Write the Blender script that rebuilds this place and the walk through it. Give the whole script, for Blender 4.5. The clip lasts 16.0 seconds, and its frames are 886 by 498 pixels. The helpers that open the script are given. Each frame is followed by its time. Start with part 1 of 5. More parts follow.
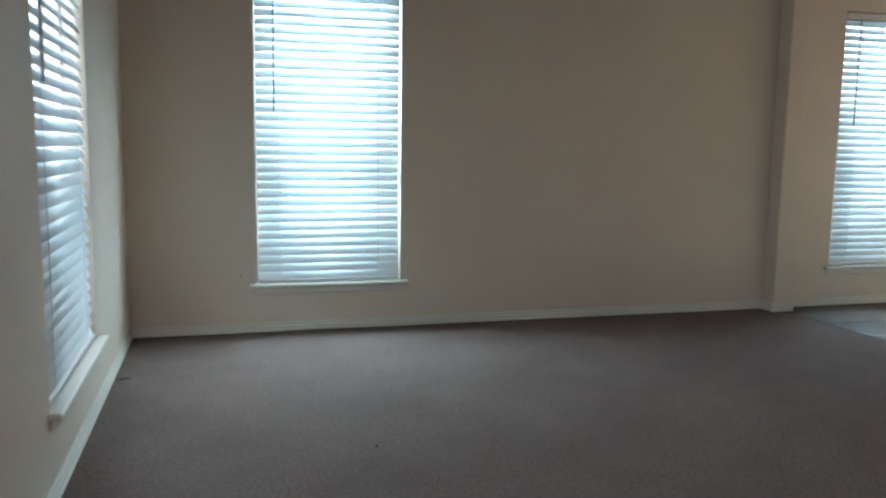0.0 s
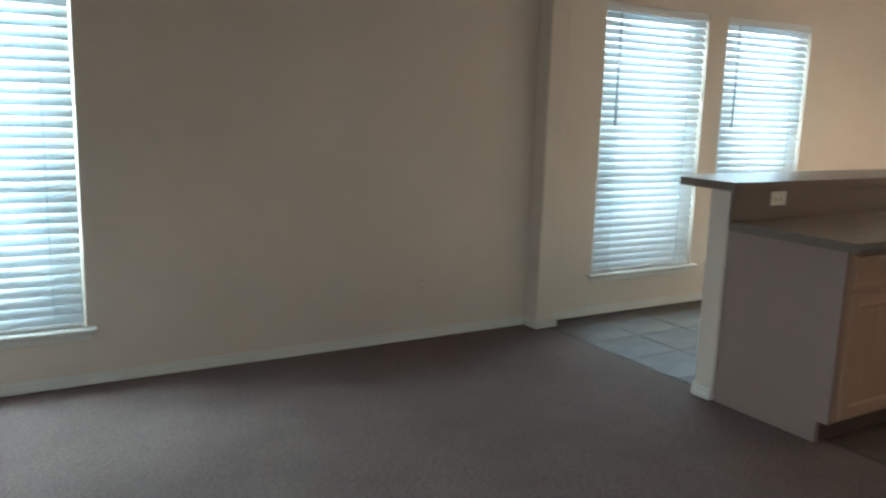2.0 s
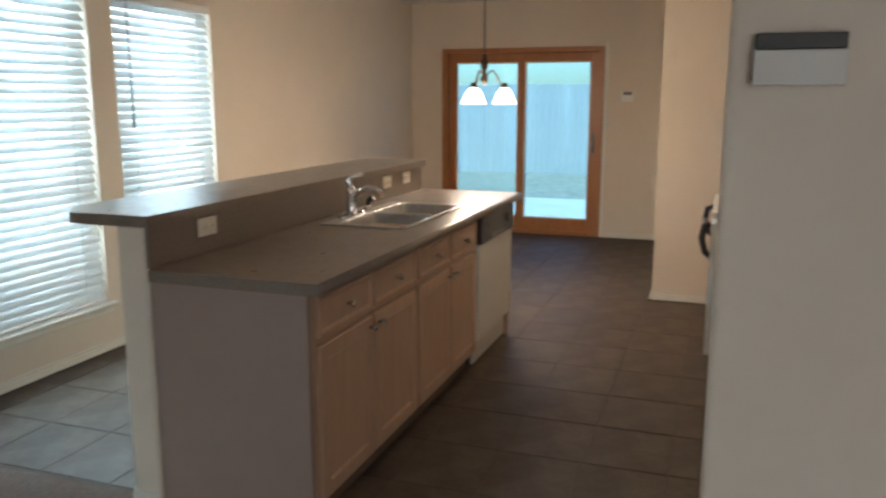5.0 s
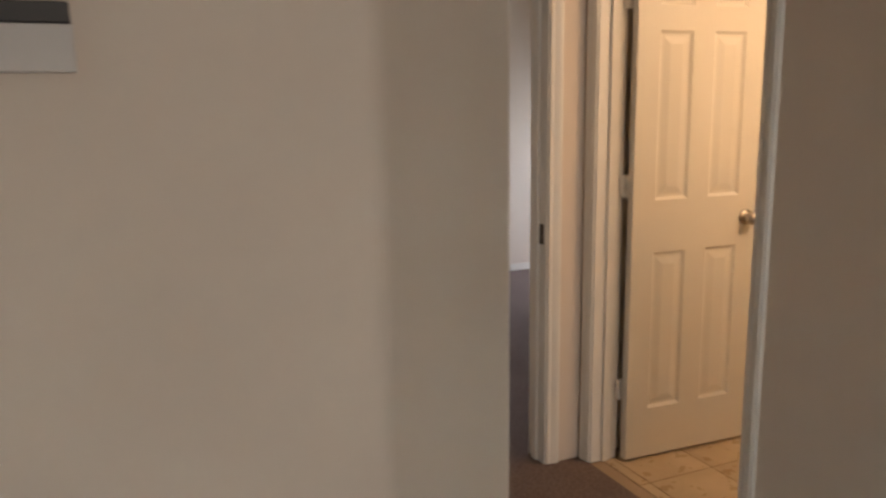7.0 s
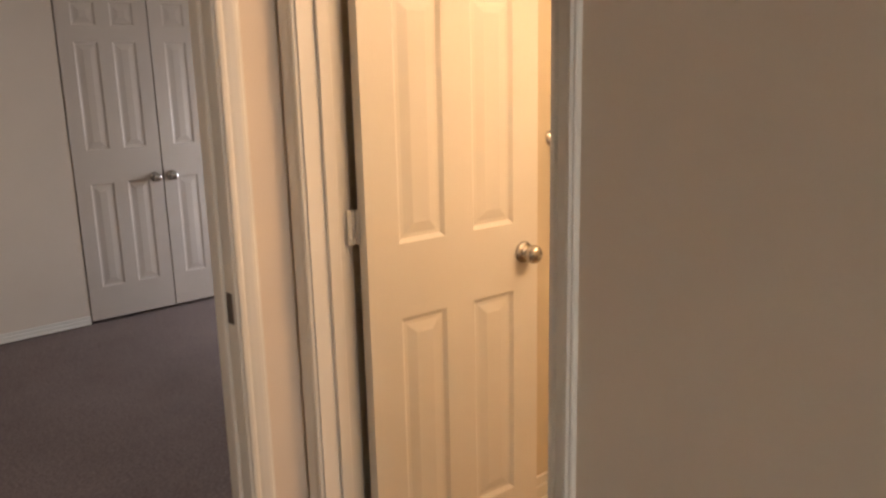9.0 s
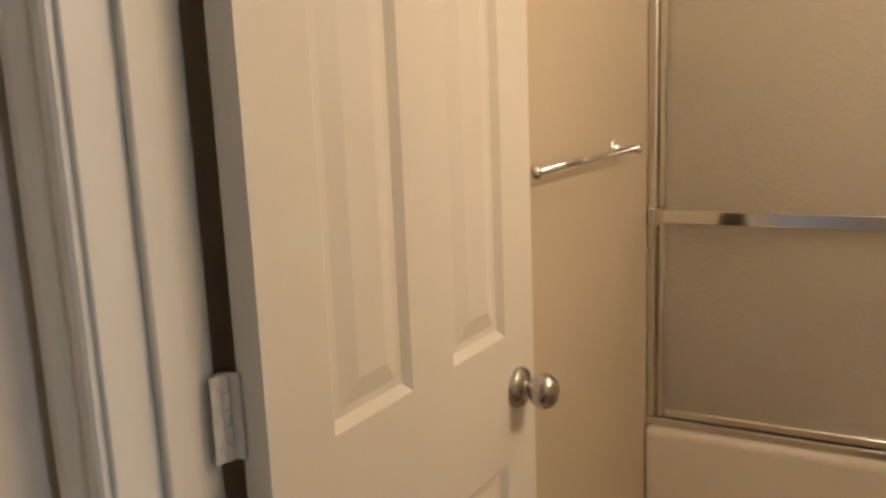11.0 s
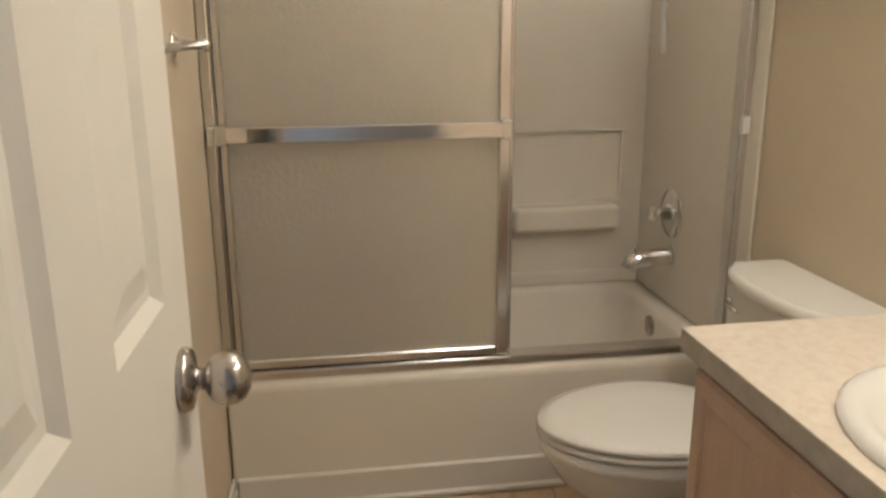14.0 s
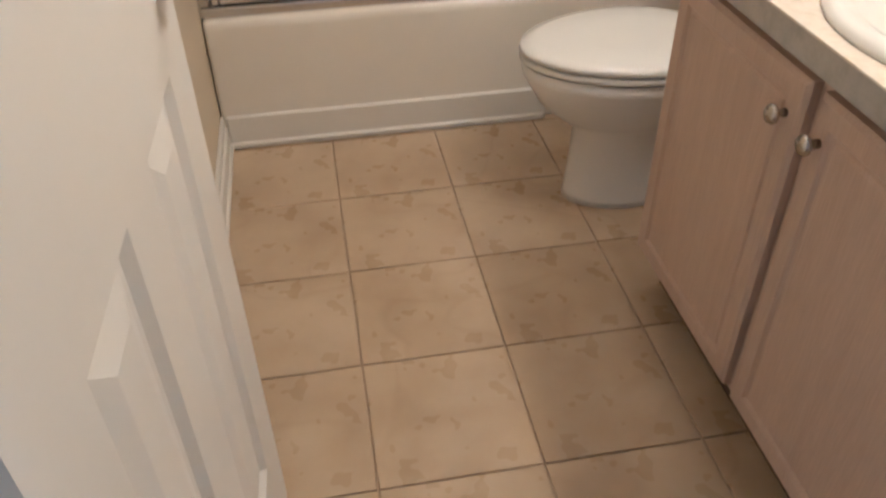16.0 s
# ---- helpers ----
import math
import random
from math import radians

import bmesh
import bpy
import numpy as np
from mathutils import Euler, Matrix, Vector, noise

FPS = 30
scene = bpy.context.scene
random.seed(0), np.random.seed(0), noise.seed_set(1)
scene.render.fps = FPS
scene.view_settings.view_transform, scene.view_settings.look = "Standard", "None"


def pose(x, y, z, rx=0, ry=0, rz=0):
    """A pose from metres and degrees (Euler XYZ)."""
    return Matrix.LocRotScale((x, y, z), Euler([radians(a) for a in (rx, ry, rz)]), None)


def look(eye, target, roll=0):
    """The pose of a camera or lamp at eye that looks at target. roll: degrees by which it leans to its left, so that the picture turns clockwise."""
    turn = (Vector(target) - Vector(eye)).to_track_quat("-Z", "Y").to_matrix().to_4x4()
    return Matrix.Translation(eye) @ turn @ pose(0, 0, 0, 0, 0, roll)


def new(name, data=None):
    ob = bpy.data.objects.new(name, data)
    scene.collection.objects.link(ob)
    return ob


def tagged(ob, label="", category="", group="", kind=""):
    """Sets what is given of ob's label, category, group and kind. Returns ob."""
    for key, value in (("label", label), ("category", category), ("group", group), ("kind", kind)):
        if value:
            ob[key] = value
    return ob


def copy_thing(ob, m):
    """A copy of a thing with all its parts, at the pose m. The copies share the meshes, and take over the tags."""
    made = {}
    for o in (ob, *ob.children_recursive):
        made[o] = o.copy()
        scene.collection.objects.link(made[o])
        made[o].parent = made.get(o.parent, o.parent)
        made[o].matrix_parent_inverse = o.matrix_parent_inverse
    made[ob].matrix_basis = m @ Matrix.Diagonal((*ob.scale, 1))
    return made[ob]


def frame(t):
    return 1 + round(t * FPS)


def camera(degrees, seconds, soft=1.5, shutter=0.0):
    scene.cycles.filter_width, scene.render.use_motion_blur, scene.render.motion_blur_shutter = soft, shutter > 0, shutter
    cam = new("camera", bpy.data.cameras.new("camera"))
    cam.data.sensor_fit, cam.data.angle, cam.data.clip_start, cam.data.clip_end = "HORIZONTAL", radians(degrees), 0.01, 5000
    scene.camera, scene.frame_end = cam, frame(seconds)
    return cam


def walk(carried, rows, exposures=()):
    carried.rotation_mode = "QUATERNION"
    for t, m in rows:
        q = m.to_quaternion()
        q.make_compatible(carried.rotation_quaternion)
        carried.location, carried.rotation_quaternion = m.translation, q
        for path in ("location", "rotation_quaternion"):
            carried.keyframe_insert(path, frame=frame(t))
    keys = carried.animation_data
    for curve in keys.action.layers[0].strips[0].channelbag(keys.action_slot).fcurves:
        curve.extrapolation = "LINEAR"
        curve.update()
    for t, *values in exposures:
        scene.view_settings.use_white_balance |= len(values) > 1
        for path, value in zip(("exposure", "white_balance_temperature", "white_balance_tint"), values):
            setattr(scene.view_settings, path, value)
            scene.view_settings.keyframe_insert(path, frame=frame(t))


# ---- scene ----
cam = camera(58.2, 16.0, soft=2.4, shutter=0.3)
PATH = [
    (0, (0.535, -4.83, 1.135), (1.066, -2.919, 0.877), 0.8),
    (0.5, (0.878, -4.701, 1.103), (1.368, -2.776, 0.87), 0.9),
    (1, (1.136, -4.559, 1.233), (1.68, -2.654, 0.96), 1.2),
    (1.5, (1.127, -4.267, 1.333), (1.904, -2.451, 1.018), 1.9),
    (2, (1.177, -4.133, 1.424), (2.179, -2.439, 1.066), 1.7),
    (2.5, (1.123, -4.054, 1.425), (2.344, -2.511, 1.066), 0.9),
    (3, (1.285, -3.839, 1.41), (2.673, -2.444, 1.053), 0.7),
    (3.2, (1.37, -3.767, 1.406), (2.813, -2.429, 1.049), 0.5),
    (5.3, (2.14, -3.418, 1.499), (4.058, -2.974, 1.143), 0.4),
    (5.5, (2.155, -3.437, 1.486), (4.107, -3.159, 1.147), 0.7),
    (6, (2.154, -3.447, 1.495), (4.12, -3.641, 1.184), 1.1),
    (6.5, (2.418, -3.496, 1.459), (4.302, -4.08, 1.131), -0.1),
    (7, (2.594, -3.692, 1.466), (4.388, -4.493, 1.095), -0.8),
    (7.5, (2.872, -3.896, 1.515), (4.541, -4.905, 1.074), -1.6),
    (8, (3.08, -4.025, 1.531), (4.623, -5.21, 1.068), -1.4),
    (8.5, (3.215, -4.24, 1.531), (4.718, -5.477, 1.07), -0.9),
    (8.7, (3.284, -4.331, 1.528), (4.785, -5.571, 1.071), -0.9),
    (10.8, (4.488, -5.016, 1.41), (5.547, -6.675, 1.055), -3.9),
    (11, (4.543, -5.042, 1.416), (5.51, -6.757, 1.06), -2.3),
    (11.5, (4.631, -5.105, 1.418), (5.358, -6.938, 1.083), -0.0),
    (12, (4.673, -5.139, 1.411), (5.185, -7.048, 1.102), 0.9),
    (12.5, (4.733, -5.23, 1.403), (4.996, -7.19, 1.102), 0.1),
    (13, (4.837, -5.333, 1.38), (4.808, -7.306, 1.056), -0.4),
    (13.5, (4.88, -5.376, 1.348), (4.667, -7.326, 0.958), -0.4),
    (14, (4.887, -5.378, 1.305), (4.6, -7.287, 0.782), -0.3),
    (14.5, (4.884, -5.368, 1.271), (4.596, -7.22, 0.571), -0.2),
    (15, (4.892, -5.366, 1.244), (4.601, -7.13, 0.349), -0.4),
    (15.5, (4.895, -5.348, 1.225), (4.616, -7.001, 0.134), -0.7),
    (16, (4.891, -5.332, 1.219), (4.634, -6.873, -0.029), -1.0),
]
EXPOSURES = [(0.0, 0.46, 5900, 11), (1.5, 0.44, 5900, 10), (3.0, 1.05, 6050, 12), (5.5, 0.66, 6450, 15), (6.5, 0.70, 6900, 19), (7.0, 0.85, 7300, 22),
             (8.7, 1.25, 7750, 24), (11.0, 0.76, 5900, 11), (12.5, 0.76, 5250, 4), (13.5, 0.98, 4850, 4), (14.5, 1.15, 4700, 5), (16.0, 1.46, 4600, 10)]
walk(cam, [(t, look(eye, target, roll)) for t, eye, target, roll in PATH], EXPOSURES)

# lamps: windows, added unseen doorway, added unseen bedroom window, chandelier bulbs, unseen vanity bar, bath dome,
# kitchen dome
LAMP_N, LAMP_ENTRY, LAMP_BED, LAMP_CH, LAMP_BATH, LAMP_DOME, LAMP_KIT = 72.0, 20.0, 25.0, 9.0, 5.0, 5.0, 8.0

# ---------- world, sun, exposure ----------
world = bpy.data.worlds.new("world")
scene.world = world
world.use_nodes = True
wn = world.node_tree.nodes
sky = wn.new("ShaderNodeTexSky")
sky.sky_type = "NISHITA"
sky.sun_disc = False
sky.sun_elevation = radians(52)
sky.sun_rotation = radians(197)
wn["Background"].inputs["Strength"].default_value = 0.15
world.node_tree.links.new(sky.outputs["Color"], wn["Background"].inputs["Color"])

sun = new("sun", bpy.data.lights.new("sun", "SUN"))
sun.data.energy = 4.5
sun.data.angle = radians(0.5)
sun.data.color = (1.0, 0.95, 0.88)
sun.matrix_world = look((9, -10, 13), (12.0, 0.0, 0.0))


def window_lamp(name, eye, target, sx, sy, power, colour):
    """Area lamp in the opening of a window, in place of the sky's light."""
    d = bpy.data.lights.new(name, "AREA")
    d.shape, d.size, d.size_y, d.energy, d.color = "RECTANGLE", sx, sy, power, colour
    ob = new(name, d)
    ob.matrix_world = look(eye, target)
    return ob


DAY = (0.68, 0.93, 1.0)
WARM = (1.0, 0.80, 0.56)
BATHWARM = (1.0, 0.70, 0.41)


# ---------- materials ----------
class Mat:
    """A small builder for node materials."""

    def __init__(self, name, rough=0.6, metal=0.0):
        self.m = bpy.data.materials.new(name)
        self.m.use_nodes = True
        self.t = self.m.node_tree
        self.b = self.t.nodes["Principled BSDF"]
        self.b.inputs["Roughness"].default_value = rough
        self.b.inputs["Metallic"].default_value = metal
        self.co = self.t.nodes.new("ShaderNodeTexCoord").outputs["Object"]

    def node(self, kind, **props):
        n = self.t.nodes.new(kind)
        for k, v in props.items():
            n.inputs[k.replace("_", " ")].default_value = v
        return n

    def link(self, a, b):
        self.t.links.new(a, b)

    def noise(self, scale, detail=4.0, rough=0.6, stretch=None, co=None):
        n = self.node("ShaderNodeTexNoise", Scale=scale, Detail=detail, Roughness=rough)
        src = co or self.co
        if stretch:
            mp = self.t.nodes.new("ShaderNodeMapping")
            mp.inputs["Scale"].default_value = stretch
            self.link(src, mp.inputs["Vector"])
            src = mp.outputs["Vector"]
        self.link(src, n.inputs["Vector"])
        return n.outputs["Fac"]

    def ramp(self, fac, stops):
        r = self.t.nodes.new("ShaderNodeValToRGB")
        els = r.color_ramp.elements
        while len(els) < len(stops):
            els.new(0.5)
        for e, (p, c) in zip(els, stops):
            e.position, e.color = p, (*c, 1)
        self.link(fac, r.inputs["Fac"])
        return r.outputs["Color"]

    def mix(self, fac, a, b, mode="MIX"):
        n = self.t.nodes.new("ShaderNodeMix")
        n.data_type, n.blend_type = "RGBA", mode
        for sock, v in ((n.inputs[0], fac), (n.inputs[6], a), (n.inputs[7], b)):
            if isinstance(v, (int, float)):
                sock.default_value = v
            elif isinstance(v, tuple):
                sock.default_value = (*v, 1)
            else:
                self.link(v, sock)
        return n.outputs[2]

    def colour(self, c):
        if isinstance(c, tuple):
            self.b.inputs["Base Color"].default_value = (*c, 1)
        else:
            self.link(c, self.b.inputs["Base Color"])
        return self

    def bump(self, fac, strength=0.2, dist=0.01):
        n = self.node("ShaderNodeBump", Strength=strength, Distance=dist)
        self.link(fac, n.inputs["Height"])
        self.link(n.outputs["Normal"], self.b.inputs["Normal"])
        return self

    def rough(self, fac, lo, hi):
        n = self.node("ShaderNodeMapRange")
        n.inputs["To Min"].default_value, n.inputs["To Max"].default_value = lo, hi
        self.link(fac, n.inputs["Value"])
        self.link(n.outputs["Result"], self.b.inputs["Roughness"])
        return self

    def random(self):
        return self.t.nodes.new("ShaderNodeObjectInfo").outputs["Random"]


def paint(name, c, rough=0.65, grain=260.0, strength=0.12, vary=0.06):
    m = Mat(name, rough)
    dark = tuple(v * (1 - vary) for v in c)
    m.colour(m.ramp(m.noise(1.7, 5), [(0.3, dark), (0.7, c)]))
    m.bump(m.noise(grain, 3), strength, 0.002)
    return m.m


def metal(name, c, rough):
    m = Mat(name, rough, 1.0)
    m.colour(c)
    m.rough(m.noise(30, 3), rough * 0.8, rough * 1.3)
    return m.m


def plain(name, c, rough=0.4, vary=0.05):
    m = Mat(name, rough)
    m.colour(m.ramp(m.noise(9, 4), [(0.3, tuple(v * (1 - vary) for v in c)), (0.7, c)]))
    return m.m


def carpet_material():
    m = Mat("carpet", 0.95)
    tuft = m.noise(420, 2)
    base = m.ramp(m.noise(2.1, 8, 0.72), [(0.30, (0.222, 0.160, 0.138)), (0.70, (0.282, 0.210, 0.183))])
    fleck = m.ramp(tuft, [(0.35, (0.62, 0.62, 0.62)), (0.65, (1.0, 1.0, 1.0))])
    clump = m.ramp(m.noise(75, 4, 0.7), [(0.36, (0.58, 0.57, 0.56)), (0.62, (1.15, 1.15, 1.15))])
    base = m.mix(0.8, base, clump, "MULTIPLY")
    m.colour(m.mix(0.85, base, fleck, "MULTIPLY"))
    m.b.inputs["Sheen Weight"].default_value = 0.03
    m.b.inputs["Specular IOR Level"].default_value = 0.05
    m.bump(tuft, 0.7, 0.006)
    return m.m


def kitchen_tile_material():
    m = Mat("kitchen_tile", 0.4)
    n1, n2 = m.noise(5.0, 6, 0.65), m.noise(38, 5)
    c = m.ramp(n1, [(0.28, (0.058, 0.042, 0.031)), (0.5, (0.094, 0.069, 0.051)), (0.74, (0.142, 0.107, 0.080))])
    c = m.mix(0.35, c, m.ramp(n2, [(0.3, (0.55, 0.55, 0.55)), (0.7, (1.2, 1.2, 1.2))]), "MULTIPLY")
    tone = m.ramp(m.random(), [(0.0, (0.86, 0.86, 0.88)), (1.0, (1.1, 1.08, 1.05))])
    m.colour(m.mix(1.0, c, tone, "MULTIPLY"))
    m.rough(n2, 0.45, 0.65)
    m.b.inputs["Specular IOR Level"].default_value = 0.25
    m.bump(n1, 0.25, 0.004)
    return m.m


def bath_tile_material():
    m = Mat("bath_tile", 0.3)
    shift = m.node("ShaderNodeVectorMath")
    shift.operation = "ADD"
    comb = m.t.nodes.new("ShaderNodeCombineXYZ")
    mul = m.node("ShaderNodeMath")
    mul.operation = "MULTIPLY"
    mul.inputs[1].default_value = 19.0
    m.link(m.random(), mul.inputs[0])
    m.link(mul.outputs[0], comb.inputs["X"])
    m.link(mul.outputs[0], comb.inputs["Z"])
    m.link(m.co, shift.inputs[0])
    m.link(comb.outputs[0], shift.inputs[1])
    co = shift.outputs[0]
    cloud = m.noise(4.5, 4, 0.5, co=co)
    c = m.ramp(cloud, [(0.3, (0.42, 0.305, 0.185)), (0.52, (0.49, 0.37, 0.235)), (0.75, (0.57, 0.445, 0.30))])
    w = m.node("ShaderNodeTexNoise", Scale=2.1, Detail=2.0, Roughness=0.4, Distortion=0.9)
    m.link(co, w.inputs["Vector"])
    vein = m.ramp(w.outputs["Fac"], [(0.40, (1.0, 1.0, 1.0)), (0.475, (0.96, 0.94, 0.92)), (0.495, (0.74, 0.68, 0.60)), (0.52, (1.06, 1.05, 1.02)), (0.62, (1.0, 1.0, 1.0))])
    c = m.mix(0.22, c, vein, "MULTIPLY")
    m.colour(c)
    m.rough(m.noise(12, 2), 0.25, 0.31)
    m.bump(m.noise(60, 3), 0.05, 0.002)
    return m.m


def wood_material(name, dark, light, rough=0.42, axis=2, scale=1.0):
    m = Mat(name, rough)
    stretch = [22.0 * scale] * 3
    stretch[axis] = 1.6 * scale
    grain = m.noise(1.6, 7, 0.65, tuple(stretch))
    fine = m.noise(6.0, 4, 0.6, tuple(v * 2.5 for v in stretch))
    c = m.ramp(grain, [(0.3, dark), (0.7, light)])
    m.colour(m.mix(0.35, c, m.ramp(fine, [(0.3, (0.7, 0.68, 0.66)), (0.7, (1.08, 1.08, 1.08))]), "MULTIPLY"))
    m.rough(fine, rough * 0.8, rough * 1.25)
    m.bump(fine, 0.08, 0.001)
    return m.m


def laminate_material(name, a, b, c, rough=0.35, scale=90.0):
    m = Mat(name, rough)
    col = m.ramp(m.noise(scale, 5, 0.7), [(0.36, a), (0.5, b), (0.66, c)])
    col = m.mix(0.5, col, m.ramp(m.noise(2.4, 5), [(0.3, (0.86, 0.86, 0.86)), (0.7, (1.08, 1.08, 1.08))]), "MULTIPLY")
    m.colour(col)
    m.rough(m.noise(14, 4), rough * 0.75, rough * 1.3)
    return m.m


def glass_material(name, rough=0.0, tint=(1, 1, 1)):
    m = Mat(name, rough)
    m.b.inputs["Transmission Weight"].default_value = 1.0
    m.b.inputs["IOR"].default_value = 1.45
    m.colour(tint)
    return m


def frosted_material():
    m = glass_material("obscure_glass", 0.22, (0.96, 0.91, 0.81))
    m.b.inputs["Transmission Weight"].default_value = 0.72
    v = m.t.nodes.new("ShaderNodeTexVoronoi")
    v.inputs["Scale"].default_value = 75.0
    m.link(m.co, v.inputs["Vector"])
    m.bump(m.mix(0.4, v.outputs["Distance"], m.noise(120, 3)), 0.35, 0.004)
    return m.m


def slat_material():
    m = Mat("blind_slat", 0.45)
    m.colour(m.ramp(m.noise(4, 3), [(0.3, (0.80, 0.82, 0.82)), (0.7, (0.86, 0.88, 0.88))]))
    tr = m.t.nodes.new("ShaderNodeBsdfTranslucent")
    tr.inputs["Color"].default_value = (0.72, 0.86, 0.92, 1)
    mx = m.t.nodes.new("ShaderNodeMixShader")
    mx.inputs[0].default_value = 0.15
    m.link(m.b.outputs[0], mx.inputs[1])
    m.link(tr.outputs[0], mx.inputs[2])
    m.link(mx.outputs[0], m.t.nodes["Material Output"].inputs["Surface"])
    return m.m


def shade_material(name, strength):
    m = Mat(name, 0.4)
    m.colour((0.9, 0.88, 0.84))
    m.b.inputs["Emission Color"].default_value = (1.0, 0.86, 0.66, 1)
    m.b.inputs["Emission Strength"].default_value = strength
    return m.m


WALL = paint("wall_paint", (0.71, 0.605, 0.495), 0.7, 190.0, 0.22)
# bath walls: WALL made yellower, the warm lamplight is put into the colour
BATHWALL = paint("bath_wall_lamplit", (0.65, 0.56, 0.415), 0.6, 190.0, 0.2)
CEIL = paint("ceiling_paint", (0.74, 0.72, 0.68), 0.85, 90.0, 0.35)
CLOSETP = paint("closet_door_paint", (0.56, 0.48, 0.40), 0.5, 90.0, 0.08)
TRIM = paint("trim_paint", (0.74, 0.70, 0.62), 0.4, 60.0, 0.05)
DOORP = paint("door_paint", (0.78, 0.74, 0.66), 0.42, 90.0, 0.08)
CARPET = carpet_material()
KTILE = kitchen_tile_material()
BTILE = bath_tile_material()
GROUT = plain("kitchen_grout", (0.100, 0.080, 0.064), 0.9)
BGROUT = plain("bath_grout", (0.40, 0.29, 0.19), 0.9)
OAK = wood_material("pickled_oak", (0.39, 0.24, 0.15), (0.46, 0.295, 0.19))
OAKSIDE = plain("cabinet_side_laminate", (0.30, 0.212, 0.176), 0.5)
VANWOOD = wood_material("vanity_wood", (0.51, 0.375, 0.285), (0.57, 0.43, 0.33))
# toe kicks: the shade of the recess is put into this dark brown
DARKGAP = plain("toe_kick_shade", (0.10, 0.065, 0.045), 0.7)
FIR = wood_material("patio_door_wood", (0.33, 0.125, 0.040), (0.45, 0.185, 0.065), 0.35)
COUNTER = laminate_material("counter_laminate", (0.150, 0.112, 0.084), (0.178, 0.135, 0.103), (0.212, 0.163, 0.126), 0.3)
VANTOP = laminate_material("vanity_laminate", (0.66, 0.58, 0.47), (0.72, 0.645, 0.54), (0.76, 0.69, 0.59), 0.3, 45.0)
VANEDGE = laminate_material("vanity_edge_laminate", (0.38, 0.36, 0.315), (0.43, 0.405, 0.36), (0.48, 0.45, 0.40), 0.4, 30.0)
STEEL = metal("stainless_steel", (0.52, 0.52, 0.52), 0.28)
CHROME = metal("chrome", (0.80, 0.80, 0.80), 0.09)
NICKEL = metal("satin_nickel", (0.50, 0.47, 0.43), 0.25)
ALU = metal("polished_aluminium", (0.72, 0.71, 0.69), 0.2)
BRONZE = metal("dark_bronze", (0.10, 0.075, 0.055), 0.4)
PORC = plain("porcelain", (0.80, 0.78, 0.73), 0.12, 0.02)
FIBRE = plain("fibreglass", (0.80, 0.745, 0.64), 0.22, 0.03)
CHIMEW = plain("aged_cream_plastic", (0.60, 0.56, 0.51), 0.45, 0.04)
WHITE = plain("white_plastic", (0.78, 0.77, 0.74), 0.35, 0.03)
ALMOND = plain("almond_plastic", (0.72, 0.66, 0.54), 0.4, 0.03)
CHIMEBAND = plain("dark_grille_plastic", (0.055, 0.050, 0.045), 0.5)
GREYP = plain("grey_plastic", (0.14, 0.13, 0.115), 0.45)
BLACKP = plain("black_plastic", (0.018, 0.018, 0.018), 0.3)
DWPANEL = plain("dishwasher_enamel", (0.62, 0.58, 0.50), 0.3, 0.03)
APPL = plain("white_enamel", (0.80, 0.79, 0.76), 0.2, 0.02)
RUBBER = plain("dark_void", (0.03, 0.018, 0.012), 0.9)
SLAT = slat_material()
CORD = plain("blind_cord", (0.35, 0.36, 0.36), 0.8)
PANE = glass_material("pane_glass").m
# cyan in the glass stands in for the cool cast of the daylight outside
PATIOGLASS = glass_material("patio_glass_cool_cast", 0.0, (0.40, 0.80, 1.0)).m
FROST = frosted_material()
LIT = shade_material("lit_shade", 5.0)
LITBELL = shade_material("lit_bell_shade", 13.0)
VINYL = plain("window_vinyl", (0.55, 0.56, 0.56), 0.4)
CONCRETE = paint("concrete", (0.60, 0.59, 0.56), 0.9, 40.0, 0.3, 0.18)
FENCE = wood_material("fence_boards", (0.72, 0.71, 0.68), (0.80, 0.79, 0.76), 0.8)
GRASS = plain("lawn", (0.40, 0.39, 0.32), 0.95, 0.5)
STUCCO = paint("neighbour_siding", (0.55, 0.52, 0.47), 0.9, 30.0, 0.3, 0.12)
SHINGLE = plain("roof_shingle", (0.14, 0.12, 0.11), 0.9, 0.3)


# ---------- mesh helpers ----------
def box(bm, x0, x1, y0, y1, z0, z1, bevel=0.0, seg=1):
    """A box with bevelled edges, added to bm."""
    r = bmesh.ops.create_cube(bm, size=1.0)
    vs = r["verts"]
    bmesh.ops.scale(bm, vec=(abs(x1 - x0), abs(y1 - y0), abs(z1 - z0)), verts=vs)
    bmesh.ops.translate(bm, vec=((x0 + x1) / 2, (y0 + y1) / 2, (z0 + z1) / 2), verts=vs)
    if bevel > 0:
        es = list({e for v in vs for e in v.link_edges})
        bmesh.ops.bevel(bm, geom=es, offset=bevel, segments=seg, affect="EDGES", profile=0.5)
    return bm


def boxed(*a, **k):
    return box(bmesh.new(), *a, **k)


def prism(bm, pts, z0, z1):
    """A plan polygon raised from z0 to z1."""
    lo = [bm.verts.new((x, y, z0)) for x, y in pts]
    hi = [bm.verts.new((x, y, z1)) for x, y in pts]
    n = len(pts)
    bm.faces.new(lo[::-1])
    bm.faces.new(hi)
    for i in range(n):
        bm.faces.new((lo[i], lo[(i + 1) % n], hi[(i + 1) % n], hi[i]))
    bmesh.ops.recalc_face_normals(bm, faces=bm.faces[:])
    return bm


